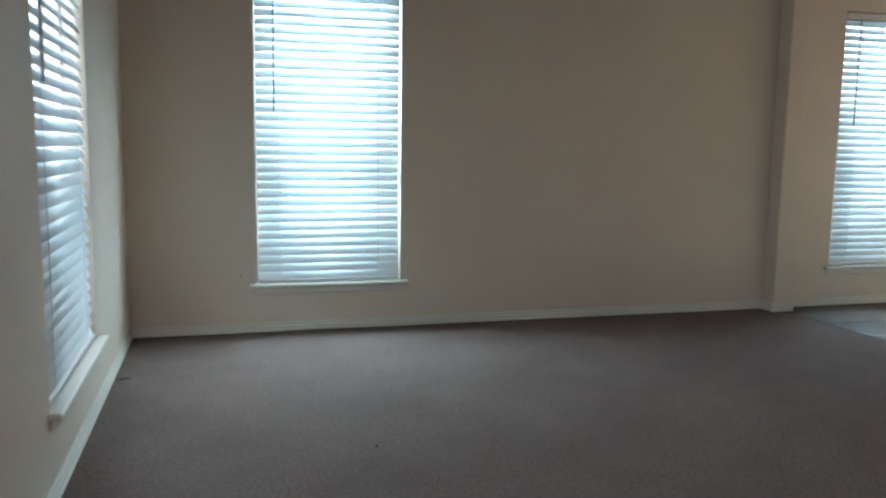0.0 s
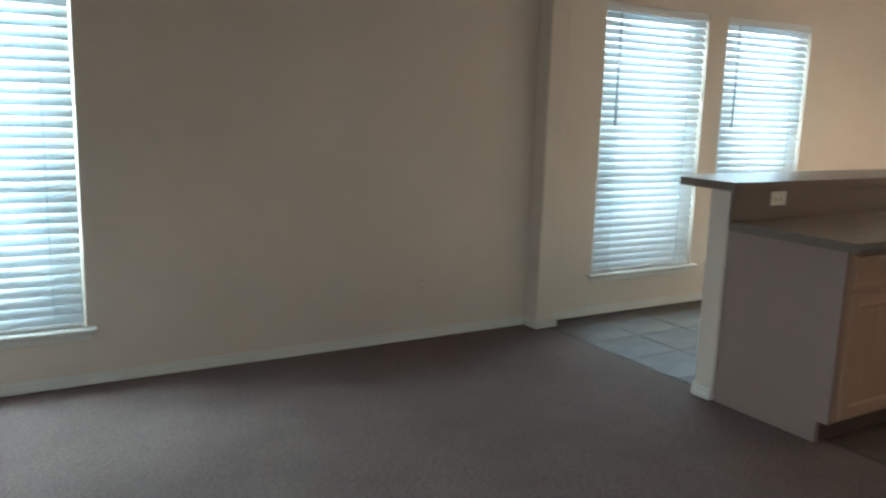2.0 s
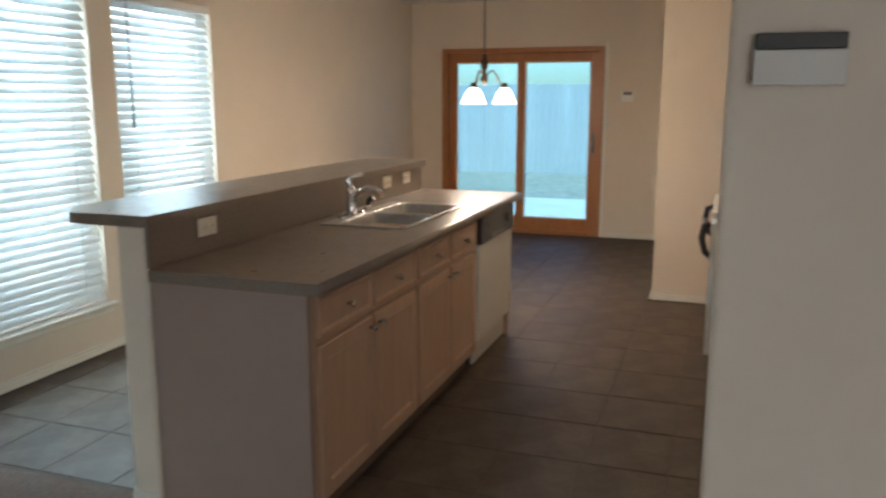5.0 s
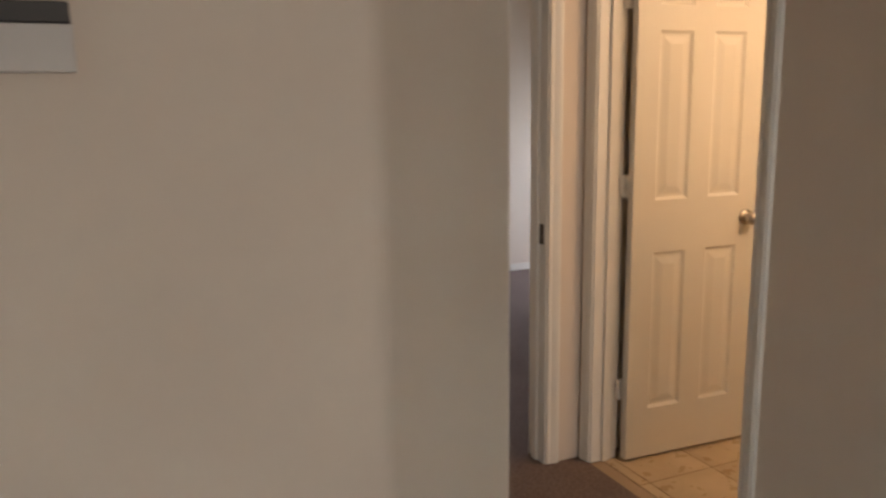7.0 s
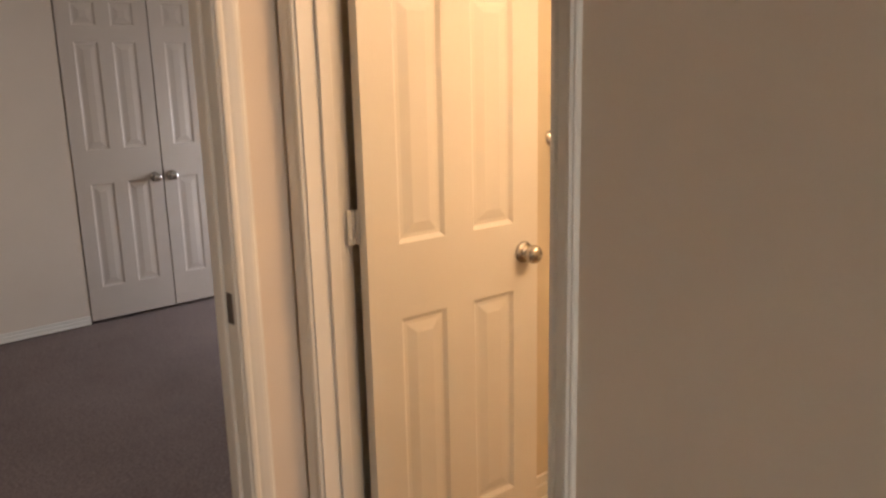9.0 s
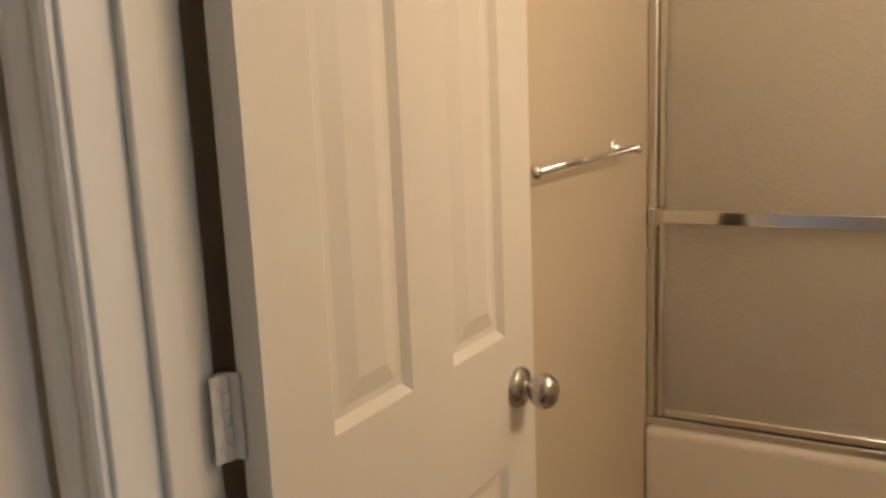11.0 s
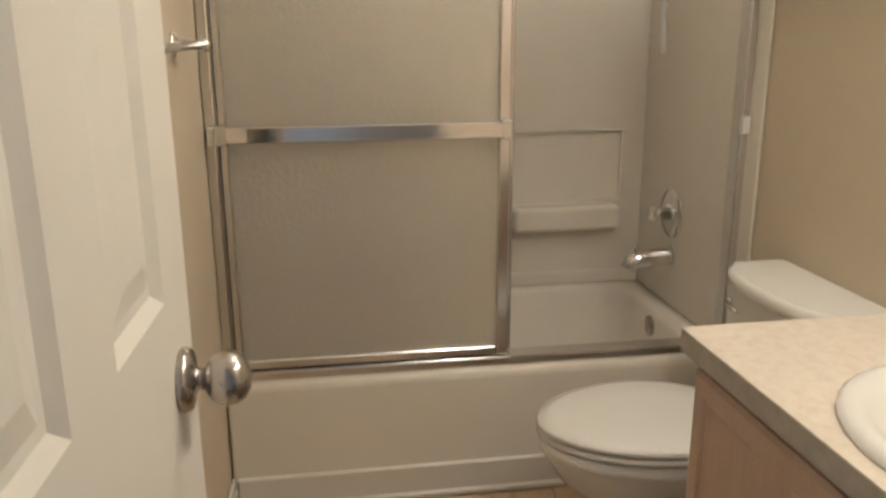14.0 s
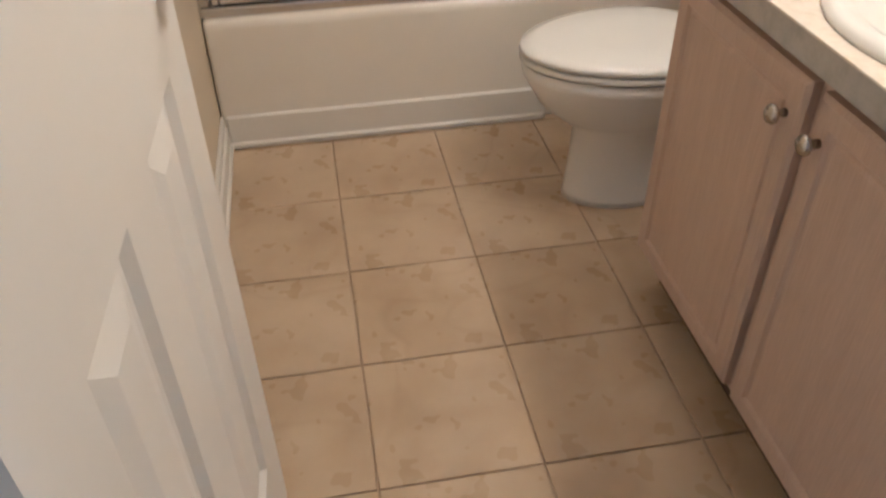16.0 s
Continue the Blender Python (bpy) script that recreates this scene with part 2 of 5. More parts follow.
def tube(bm, path, radius, sides=12, closed=False):
    """A round bar along a list of points; radius: one number or one for each point."""
    pts = [Vector(p) for p in path]
    rs = radius if isinstance(radius, (list, tuple)) else [radius] * len(pts)
    rings = []
    up = None
    for i, p in enumerate(pts):
        a, b = pts[max(i - 1, 0)], pts[min(i + 1, len(pts) - 1)]
        if closed:
            a, b = pts[i - 1], pts[(i + 1) % len(pts)]
        d = (b - a).normalized() if (b - a).length > 1e-9 else Vector((0, 0, 1))
        if up is None:
            up = Vector((0, 0, 1)) if abs(d.z) < 0.9 else Vector((1, 0, 0))
        side = d.cross(up).normalized()
        up = side.cross(d).normalized()
        rings.append([bm.verts.new(p + rs[i] * (math.cos(k * math.tau / sides) * side + math.sin(k * math.tau / sides) * up)) for k in range(sides)])
    pairs = list(zip(rings, rings[1:])) + ([(rings[-1], rings[0])] if closed else [])
    for r0, r1 in pairs:
        for k in range(sides):
            f = bm.faces.new((r0[k], r0[(k + 1) % sides], r1[(k + 1) % sides], r1[k]))
            f.smooth = True
    if not closed:
        bm.faces.new(rings[0][::-1])
        bm.faces.new(rings[-1])
    bmesh.ops.recalc_face_normals(bm, faces=bm.faces[:])
    return bm


def lathe(bm, profile, centre=(0, 0, 0), axis="z", sides=28, squash=(1, 1)):
    """A turned shape. profile: (radius, height) pairs along the axis; squash scales the two cross directions."""
    rings = []
    for r, h in profile:
        ring = []
        for k in range(sides):
            a = k * math.tau / sides
            u, v = max(r, 1e-4) * math.cos(a) * squash[0], max(r, 1e-4) * math.sin(a) * squash[1]
            p = {"z": (u, v, h), "x": (h, u, v), "y": (u, h, v)}[axis]
            ring.append(bm.verts.new(Vector(p) + Vector(centre)))
        rings.append(ring)
    for r0, r1 in zip(rings, rings[1:]):
        for k in range(sides):
            f = bm.faces.new((r0[k], r0[(k + 1) % sides], r1[(k + 1) % sides], r1[k]))
            f.smooth = True
    bm.faces.new(rings[0][::-1])
    bm.faces.new(rings[-1])
    bmesh.ops.recalc_face_normals(bm, faces=bm.faces[:])
    return bm


def loft(bm, rings, cap=True):
    """Skin between rings of equally many points."""
    vs = [[bm.verts.new(p) for p in ring] for ring in rings]
    n = len(vs[0])
    for a, b in zip(vs, vs[1:]):
        for k in range(n):
            f = bm.faces.new((a[k], a[(k + 1) % n], b[(k + 1) % n], b[k]))
            f.smooth = True
    if cap:
        bm.faces.new(vs[0][::-1])
        bm.faces.new(vs[-1])
    bmesh.ops.recalc_face_normals(bm, faces=bm.faces[:])
    return bm


def origin(ob):
    p = Vector((0, 0, 0))
    while ob is not None:
        p = p + ob.location
        ob = ob.parent
    return p


def part(name, bm, material, parent=None, label="", local=False):
    """Links a bmesh, in world coordinates unless local, as one mesh object under parent."""
    me = bpy.data.meshes.new(name)
    if parent is not None and not local:
        bmesh.ops.translate(bm, vec=-origin(parent), verts=bm.verts[:])
    bm.to_mesh(me)
    bm.free()
    me.materials.append(material)
    ob = new(name, me)
    if parent is not None:
        ob.parent = parent
    if label:
        ob["label"] = label
    return ob


def thing(name, label, category, at=(0, 0, 0), group="", kind=""):
    ob = new(name)
    ob.location = at
    ob.empty_display_size = 0.1
    return tagged(ob, label, category, group, kind)


def structure(name, bm, material, label="", category=""):
    return tagged(part(name, bm, material), label, category, kind="structure")


def wall_mesh(axis, p0, p1, a0, a1, z0, z1, holes=()):
    """A wall of thickness p0..p1 across axis, from a0 to a1, with openings (a0, a1, z0, z1) cut through."""
    bm = bmesh.new()
    us = sorted({a0, a1, *[h[0] for h in holes], *[h[1] for h in holes]})
    ws = sorted({z0, z1, *[h[2] for h in holes], *[h[3] for h in holes]})
    us, ws = [u for u in us if a0 <= u <= a1], [w for w in ws if z0 <= w <= z1]

    def solid(i, j):
        if not (0 <= i < len(us) - 1 and 0 <= j < len(ws) - 1):
            return False
        u, w = (us[i] + us[i + 1]) / 2, (ws[j] + ws[j + 1]) / 2
        return not any(h[0] < u < h[1] and h[2] < w < h[3] for h in holes)

    cache = {}

    def v(p, u, w):
        key = (p, u, w)
        if key not in cache:
            cache[key] = bm.verts.new((u, p, w) if axis == "y" else (p, u, w))
        return cache[key]

    for i in range(len(us) - 1):
        for j in range(len(ws) - 1):
            if not solid(i, j):
                continue
            u0, u1, w0, w1 = us[i], us[i + 1], ws[j], ws[j + 1]
            for p in (p0, p1):
                bm.faces.new((v(p, u0, w0), v(p, u1, w0), v(p, u1, w1), v(p, u0, w1)))
            for ii, jj, ends in ((i - 1, j, ((u0, w0), (u0, w1))), (i + 1, j, ((u1, w0), (u1, w1))), (i, j - 1, ((u0, w0), (u1, w0))), (i, j + 1, ((u0, w1), (u1, w1)))):
                if not solid(ii, jj):
                    (ua, wa), (ub, wb) = ends
                    bm.faces.new((v(p0, ua, wa), v(p0, ub, wb), v(p1, ub, wb), v(p1, ua, wa)))
    bmesh.ops.recalc_face_normals(bm, faces=bm.faces[:])
    return bm


def rounded(pts, radii, seg=6):
    """A plan polygon whose corners are rounded."""
    out = []
    n = len(pts)
    for i, (p, r) in enumerate(zip(pts, radii)):
        p = Vector(p)
        if r <= 0:
            out.append(tuple(p))
            continue
        a, b = (Vector(pts[i - 1]) - p).normalized(), (Vector(pts[(i + 1) % n]) - p).normalized()
        for k in range(seg + 1):
            t = k / seg
            out.append(tuple(p + a * r * (1 - t) ** 2 + b * r * t ** 2))
    return out


# ---------- plan ----------
CH = 2.53                                   # ceiling height
EX = 10.75                                  # east wall of the dining area
W1, W2, W3 = (0.722, 1.60), (4.82, 5.785), (5.98, 6.94)
SILL, HEAD = 0.295, 2.115
WEST = (-2.19, -1.21)
DY0, DY1 = -2.18, -0.37                     # patio door, along the east wall
SW = -5.46                                  # north face of the wall in which the bath door hangs
BX0, BX1 = 4.32, 5.112                      # bath door opening
HX = 5.185                                   # west face of the wall in which the bedroom door hangs
BEX, BWX, TUBY, BSY = 5.182, 3.70, -7.437, -8.21
CX = 8.48                                   # closet wall of the bedroom

structure("wall_north", wall_mesh("y", 0.0, 0.15, -0.15, EX + 0.15, 0, CH, [(*W1, SILL, HEAD), (*W2, SILL, HEAD), (*W3, SILL, HEAD)]), WALL, "tan painted textured drywall wall with three windows", "wall")
structure("wall_west", wall_mesh("x", -0.15, 0.0, SW - 0.12, 0.0, 0, CH, [(*WEST, SILL, HEAD), (-5.34, -4.42, -1, 2.05)]), WALL, "tan painted drywall wall with one window and an added doorway", "wall")
structure("wall_south", wall_mesh("y", SW - 0.12, SW, 0.0, HX, 0, CH, [(BX0 - 0.02, BX1 + 0.02, -1, 2.07)]), WALL, "tan painted wall with the bath doorway", "wall")
structure("wall_hall_east", wall_mesh("x", HX, HX + 0.12, SW - 0.12, -4.46, 0, CH, [(-5.303, -4.52, -1, 2.07)]), WALL, "tan painted wall with the bedroom doorway", "wall")
structure("wall_bath_east", boxed(BEX, HX + 0.12, BSY - 0.12, SW - 0.12, 0, CH), BATHWALL, "bathroom wall coloured yellower to carry the warm lamplight", "wall")
structure("wall_bath_west", boxed(BWX - 0.12, BWX, BSY - 0.12, SW - 0.12, 0, CH), BATHWALL, "bathroom wall coloured yellower to carry the warm lamplight", "wall")
structure("wall_bath_south", boxed(BWX, BEX, BSY - 0.12, BSY, 0, CH), BATHWALL, "wall behind the tub, coloured yellower for the warm lamplight", "wall")
bm = prism(bmesh.new(), rounded([(4.315, -4.30), (4.167, -4.425), (4.042, -4.497), (4.46, -4.50), (4.46, -3.418), (4.315, -3.418)], [0.04, 0.03, 0.015, 0, 0.02, 0.03]), 0, CH)
structure("wall_partition", bm, WALL, "light painted partition with rounded drywall corners", "wall")
structure("wall_kitchen_south", boxed(4.46, CX + 0.18, -4.50, -4.08, 0, CH), WALL, "tan painted kitchen wall", "wall")
structure("wall_jog", boxed(8.11, EX + 0.15, -4.08, -2.97, 0, CH), WALL, "cream painted projecting kitchen wall", "wall")
structure("wall_east", wall_mesh("x", EX, EX + 0.15, -2.97, 0.0, 0, CH, [(DY0, DY1, -1, 2.029)]), WALL, "cream painted wall with the patio door", "wall")
structure("wall_bedroom_east", wall_mesh("x", CX, CX + 0.12, BSY, -4.46, 0, CH, [(-6.945, -5.855, -1, 2.04)]), WALL, "painted bedroom wall with a closet", "wall")
structure("wall_closet_back", boxed(CX + 0.12, CX + 0.18, BSY, -4.46, 0, CH), WALL, "plain closet back wall", "wall")
structure("wall_bedroom_south", wall_mesh("y", BSY - 0.12, BSY, HX + 0.12, CX + 0.18, 0, CH, [(7.0, 8.4, 0.6, 1.5)]), WALL, "painted bedroom wall with an added, unseen window opening", "wall")
structure("wall_entry", prism(bmesh.new(), rounded([(0.0, -4.22), (0.33, -4.22), (0.33, -4.10), (0.0, -4.10)], [0, 0.02, 0.02, 0]), 0, CH), WALL, "short tan entry wall with a rounded end", "wall")
structure("ceiling", boxed(-0.15, EX + 0.15, BSY - 0.12, 0.15, CH, CH + 0.12), CEIL, "flat white textured ceiling", "ceiling")
structure("beam", boxed(4.267, 4.412, -3.416, -0.002, 2.16, CH - 0.001, bevel=0.012, seg=2), WALL, "painted drywall header between living and dining space", "beam")
structure("pilaster", boxed(4.267, 4.412, -0.13, 0.0, 0, 2.159, bevel=0.012, seg=2), WALL, "shallow painted wall pilaster under the header", "pilaster")

# floors
bm = bmesh.new()
box(bm, 0, 4.36, SW, 0, -0.06, 0)
box(bm, 4.36, HX + 0.12, SW, -4.46, -0.06, 0)
box(bm, HX + 0.12, CX + 0.12, BSY, -4.46, -0.06, 0)
structure("floor_carpet", bm, CARPET, "worn taupe low pile carpet", "carpet")
kitchen_floor = structure("floor_kitchen", boxed(4.36, EX, -4.08, 0, -0.06, -0.003), GROUT, "brown ceramic tile floor with dark grout", "floor")
bath_floor = structure("floor_bath", boxed(BWX, BEX, BSY, SW, -0.06, -0.005), BGROUT, "beige marbled tile floor with brown grout", "floor")


def baseboard(name, p0, p1, side, h=0.06, t=0.013):
    """Baseboard with a stepped top from p0 to p1; side: the way in which it stands out from the wall."""
    bm = bmesh.new()
    (xa, ya), (xb, yb) = p0, p1
    sx, sy = side

    def strip(depth, z0, z1, bev):
        xs, ys = sorted((xa, xb)), sorted((ya, yb))
        if sx:
            box(bm, xa, xa + sx * depth, ys[0], ys[1], z0, z1, bev)
        else:
            box(bm, xs[0], xs[1], ya, ya + sy * depth, z0, z1, bev)

    strip(t * 0.62, 0.002, h, 0.003)
    strip(t, 0.002, h * 0.66, 0.003)
    strip(t * 1.5, 0.002, 0.018, 0.004)
    return structure(name, bm, TRIM, "cream painted baseboard with shoe moulding", "baseboard")


baseboard("baseboard_1", (0.0, 0.0), (4.265, 0.0), (0, -1))
baseboard("baseboard_2", (4.414, 0.0), (EX, 0.0), (0, -1))
baseboard("baseboard_3", (0.0, -4.10), (0.0, 0.0), (1, 0))
baseboard("baseboard_4", (EX, -2.97), (EX, DY0 - 0.06), (-1, 0))
baseboard("baseboard_5", (EX, DY1 + 0.06), (EX, 0.0), (-1, 0))
baseboard("baseboard_6", (8.11, -4.08), (8.11, -2.97), (-1, 0))
baseboard("baseboard_7", (8.11, -2.97), (EX, -2.97), (0, 1))
baseboard("baseboard_8", (BEX, TUBY), (BEX, SW - 0.20), (-1, 0), 0.10, 0.016)
baseboard("baseboard_9", (CX, -5.853), (CX, -4.46), (-1, 0))
baseboard("baseboard_10", (CX, BSY), (CX, -6.947), (-1, 0))
baseboard("baseboard_11", (0.6, SW), (BX0 - 0.09, SW), (0, 1))
baseboard("baseboard_12", (4.315, -4.28), (4.315, -3.44), (-1, 0))
bm = bmesh.new()
box(bm, 4.251, 4.428, -0.144, -0.001, 0.002, 0.040, 0.003)
box(bm, 4.258, 4.421, -0.138, -0.001, 0.040, 0.060, 0.003)
structure("baseboard_13", bm, TRIM, "cream painted baseboard round the pilaster", "baseboard")


# ---------- windows and blinds ----------
def window(name, u0, u1, axis, day):
    """A single-hung vinyl window set into its opening; axis 'y': in the north wall, 'x': in the west wall."""
    def put(a0, a1, d0, d1, z0, z1, bev=0.0):
        # d: depth outwards from the room's face of the wall
        return boxed(a0, a1, d0, d1, z0, z1, bevel=bev) if axis == "y" else boxed(-d1, -d0, a0, a1, z0, z1, bevel=bev)

    w = thing(name, "white vinyl single hung window with a painted sill", "window", ((u0 + u1) / 2, 0, SILL) if axis == "y" else (0, (u0 + u1) / 2, SILL), kind="structure")
    mid = 1.0
    for a0, a1 in ((u0, u0 + 0.05), (u1 - 0.05, u1)):
        part("window_frame", put(a0, a1, 0.085, 0.14, SILL + 0.05, HEAD - 0.05, 0.004), VINYL, w)
    for z0, z1 in ((SILL, SILL + 0.05), (HEAD - 0.05, HEAD)):
        part("window_frame", put(u0, u1, 0.085, 0.14, z0, z1, 0.004), VINYL, w)
    part("meeting_rail", put(u0 + 0.05, u1 - 0.05, 0.08, 0.13, mid - 0.025, mid + 0.025, 0.004), VINYL, w)
    for z0, z1 in ((SILL + 0.05, mid - 0.025), (mid + 0.025, HEAD - 0.05)):
        p = part("pane", put(u0 + 0.05, u1 - 0.05, 0.104, 0.110, z0, z1), PANE, w)
        p.visible_shadow = False
    part("window_sill", put(u0 - 0.045, u1 + 0.045, -0.045, 0.085, SILL - 0.022, SILL + 0.001, 0.006), TRIM, w)
    part("apron", put(u0 - 0.02, u1 + 0.02, -0.014, -0.0005, SILL - 0.062, SILL - 0.022, 0.004), TRIM, w)
    latch = put((u1 - 0.17), (u1 - 0.13), 0.06, 0.08, mid + 0.0, mid + 0.03, 0.004)
    part("latch", latch, VINYL, w)

    b = thing("window_blind", "white slat window blind, lowered with slats tilted nearly shut", "blind", ((u0 + u1) / 2, 0.0, HEAD) if axis == "y" else (0.0, (u0 + u1) / 2, HEAD), group="window blinds")
    part("headrail", put(u0 + 0.006, u1 - 0.006, 0.002, 0.056, HEAD - 0.055, HEAD - 0.002, 0.004), WHITE, b)
    part("bottom_rail", put(u0 + 0.012, u1 - 0.012, 0.004, 0.054, SILL + 0.006, SILL + 0.024, 0.004), WHITE, b)
    me = None
    n = 35
    z0, z1 = SILL + 0.045, HEAD - 0.075
    for i in range(n):
        z = z0 + (z1 - z0) * i / (n - 1)
        if me is None:
            bm = bmesh.new()
            half, tilt = 0.028, radians(59)
            prof = []
            for k in range(7):
                s = -1 + k / 3
                crown = 0.0045 * (1 - s * s)
                prof.append((s * half * math.cos(tilt) - crown * math.sin(tilt), s * half * math.sin(tilt) + crown * math.cos(tilt)))
            rows = []
            for a in (u0 + 0.010, u1 - 0.010):
                a -= (u0 + u1) / 2
                top = [(a, d, h) for d, h in prof]
                bot = [(a, d, h - 0.0028) for d, h in prof[::-1]]
                rows.append([(p[0], p[1], p[2]) if axis == "y" else (-p[1], p[0], p[2]) for p in top + bot])
            loft(bm, rows)
            for f in bm.faces:
                f.smooth = len(f.verts) == 4 and f.calc_area() > 0.004
            first = part("slat", bm, SLAT, b, local=True)
            me = first.data
            s = first
        else:
            s = new("slat", me)
            s.parent = b
        off = 0.028
        s.location = ((0, off, z - HEAD) if axis == "y" else (-off, 0, z - HEAD))
    L = u1 - u0
    for a in (u0 + 0.16 * L, u1 - 0.16 * L):
        for d in (0.010, 0.048):
            part("ladder_cord", put(a - 0.0014, a + 0.0014, d - 0.0012, d + 0.0012, SILL + 0.02, HEAD - 0.05), SLAT, b)
    bm = bmesh.new()
    a = u0 + 0.13 * L
    tube(bm, [((a, -0.004, HEAD - 0.06 - k * 0.37) if axis == "y" else (0.004, a, HEAD - 0.06 - k * 0.37)) for k in range(3)], 0.005, 6)
    part("tilt_wand", bm, CORD, b)
    return w


window("window_1", *W1, "y", 1)
window("window_2", *W2, "y", 1)
window("window_3", *W3, "y", 1)
window("window_4", *WEST, "x", 1)
for (u0, u1), share in ((W1, 0.85), (W2, 0.55), (W3, 0.55)):
    window_lamp("window_light", ((u0 + u1) / 2, 0.17, 1.40), ((u0 + u1) / 2, -3.0, 1.25), u1 - u0 - 0.12, 1.40, share * LAMP_N, DAY)
window_lamp("window_light", (-0.17, sum(WEST) / 2, 1.40), (3.0, sum(WEST) / 2, 1.25), 0.83, 1.40, 0.21 * LAMP_N, DAY)
# fill lamp in an unseen front doorway, added to brighten partition and living room
window_lamp("entry_fill_light", (-0.10, -4.88, 1.05), (3.0, -4.6, 1.0), 0.85, 1.9, LAMP_ENTRY, (0.85, 0.93, 0.97))
# lamp in an unseen bedroom opening, added to light the carpet there
window_lamp("window_light", (7.7, BSY - 0.06, 1.05), (6.9, -6.6, 0.0), 1.3, 0.85, LAMP_BED, (0.60, 0.78, 1.0))


# ---------- doors ----------
def six_panel(bm, w, h, t, rows, cols, relief=1.0):
    """A panelled door leaf: x from 0 to w, thickness along y from 0 to -t, both faces with recessed raised panels."""
    xs = sorted({0, w, *[v for c in cols for v in c]})
    zs = sorted({0, h, *[v for r in rows for v in r]})

    def quad(p, flip):
        vs = [bm.verts.new(q) for q in p]
        bm.faces.new(vs[::-1] if flip else vs)

    for y, flip, inward in ((0.0, False, -1), (-t, True, 1)):
        for x0, x1 in zip(xs, xs[1:]):
            for z0, z1 in zip(zs, zs[1:]):
                if (x0, x1) in cols and (z0, z1) in rows:
                    rings = []
                    for inset, depth in ((0, 0), (0.012, 0.009), (0.022, 0.009), (0.050, 0.002)):
                        yy = y + inward * depth * relief
                        rings.append([(x0 + inset, yy, z0 + inset), (x1 - inset, yy, z0 + inset), (x1 - inset, yy, z1 - inset), (x0 + inset, yy, z1 - inset)])
                    for a, b in zip(rings, rings[1:]):
                        for k in range(4):
                            quad((a[k], a[(k + 1) % 4], b[(k + 1) % 4], b[k]), flip)
                    quad(rings[-1], flip)
                else:
                    quad(((x0, y, z0), (x1, y, z0), (x1, y, z1), (x0, y, z1)), flip)
    for x in (0, w):
        quad(((x, 0, 0), (x, -t, 0), (x, -t, h), (x, 0, h)), x == 0)
    for z in (0, h):
        quad(((0, 0, z), (w, 0, z), (w, -t, z), (0, -t, z)), z == h)
    bmesh.ops.remove_doubles(bm, verts=bm.verts[:], dist=0.0004)
    bmesh.ops.recalc_face_normals(bm, faces=bm.faces[:])
    return bm


ROWS = [(0.205, 0.850), (1.055, 1.695), (1.785, 1.925)]


def knob_set(bm, x, z, y, way):
    """Rosette, neck and ball knob that stand out along y by way."""
    prof = [(0.0, 0.0), (0.032, 0.0), (0.033, 0.004), (0.030, 0.010), (0.016, 0.013), (0.011, 0.016), (0.011, 0.023), (0.015, 0.025), (0.0225, 0.030), (0.0270, 0.038), (0.0282, 0.046), (0.0265, 0.054), (0.021, 0.0615), (0.012, 0.0665), (0.0, 0.068)]
    return lathe(bm, [(r, way * h) for r, h in prof], (x, y, z), "y", 28)


# bath door, swung 90 degrees into the bathroom; local x runs from hinge to latch, the face looks west
DW_, DH_, DT_ = 0.61, 2.03, 0.035
bath_door = thing("door_bath", "cream painted six panel hollow door, swung open into the bathroom", "door", (BX1 - 0.012, SW - 0.125, 0.012), kind="structure")
bath_door.rotation_euler = (0, 0, radians(-92.0))
leaf = part("door_leaf", six_panel(bmesh.new(), DW_, DH_, DT_, ROWS, [(0.10, 0.255), (0.355, 0.51)]), DOORP, bath_door, local=True)
leaf.location = (0.006, -0.010, 0)
for y, way, x0 in ((-0.010, 1, 0), (-0.010 - DT_, -1, 0)):
    part("knob", knob_set(bmesh.new(), DW_ - 0.055, 0.962, y, way), NICKEL, bath_door, "satin nickel ball knob", local=True)
part("latch_plate", boxed(DW_ + 0.0055, DW_ + 0.008, -0.040, -0.015, 0.93, 0.995, bevel=0.001), NICKEL, bath_door, local=True)


def hinge(z, at, frame_thing):
    """A painted butt hinge between the jamb and the open leaf."""
    x, y = at
    bm = bmesh.new()
    for k in range(5):
        lathe(bm, [(0.0062, k * 0.018), (0.0068, k * 0.018 + 0.001), (0.0068, k * 0.018 + 0.0165), (0.0062, k * 0.018 + 0.0175)], (x, y, z - 0.045), "z", 12)
    h = part("hinge", bm, DOORP, frame_thing, "painted butt hinge")
    bm = bmesh.new()
    box(bm, x - 0.003, x - 0.0005, y + 0.002, y + 0.018, z - 0.045, z + 0.045, 0.0008)
    for zz in (-0.03, 0.0, 0.03):
        lathe(bm, [(0.0, 0.0), (0.004, 0.0), (0.003, -0.0012), (0, -0.0013)], (x - 0.003, y + 0.012, z + zz), "x", 8)
    part("jamb_leaf", bm, DOORP, h)
    part("door_leaf", boxed(x - 0.018, x - 0.002, y - 0.0068, y - 0.0043, z - 0.045, z + 0.045, bevel=0.0008), DOORP, h)


def casing_profile():
    """Cross-section of a colonial casing: (along the wall away from the opening, out from the wall)."""
    return [(0.0, 0.0), (0.0, 0.008), (0.004, 0.011), (0.012, 0.012), (0.018, 0.009), (0.026, 0.012), (0.040, 0.0165), (0.048, 0.017), (0.052, 0.013), (0.056, 0.013), (0.058, 0.010), (0.058, 0.0)]


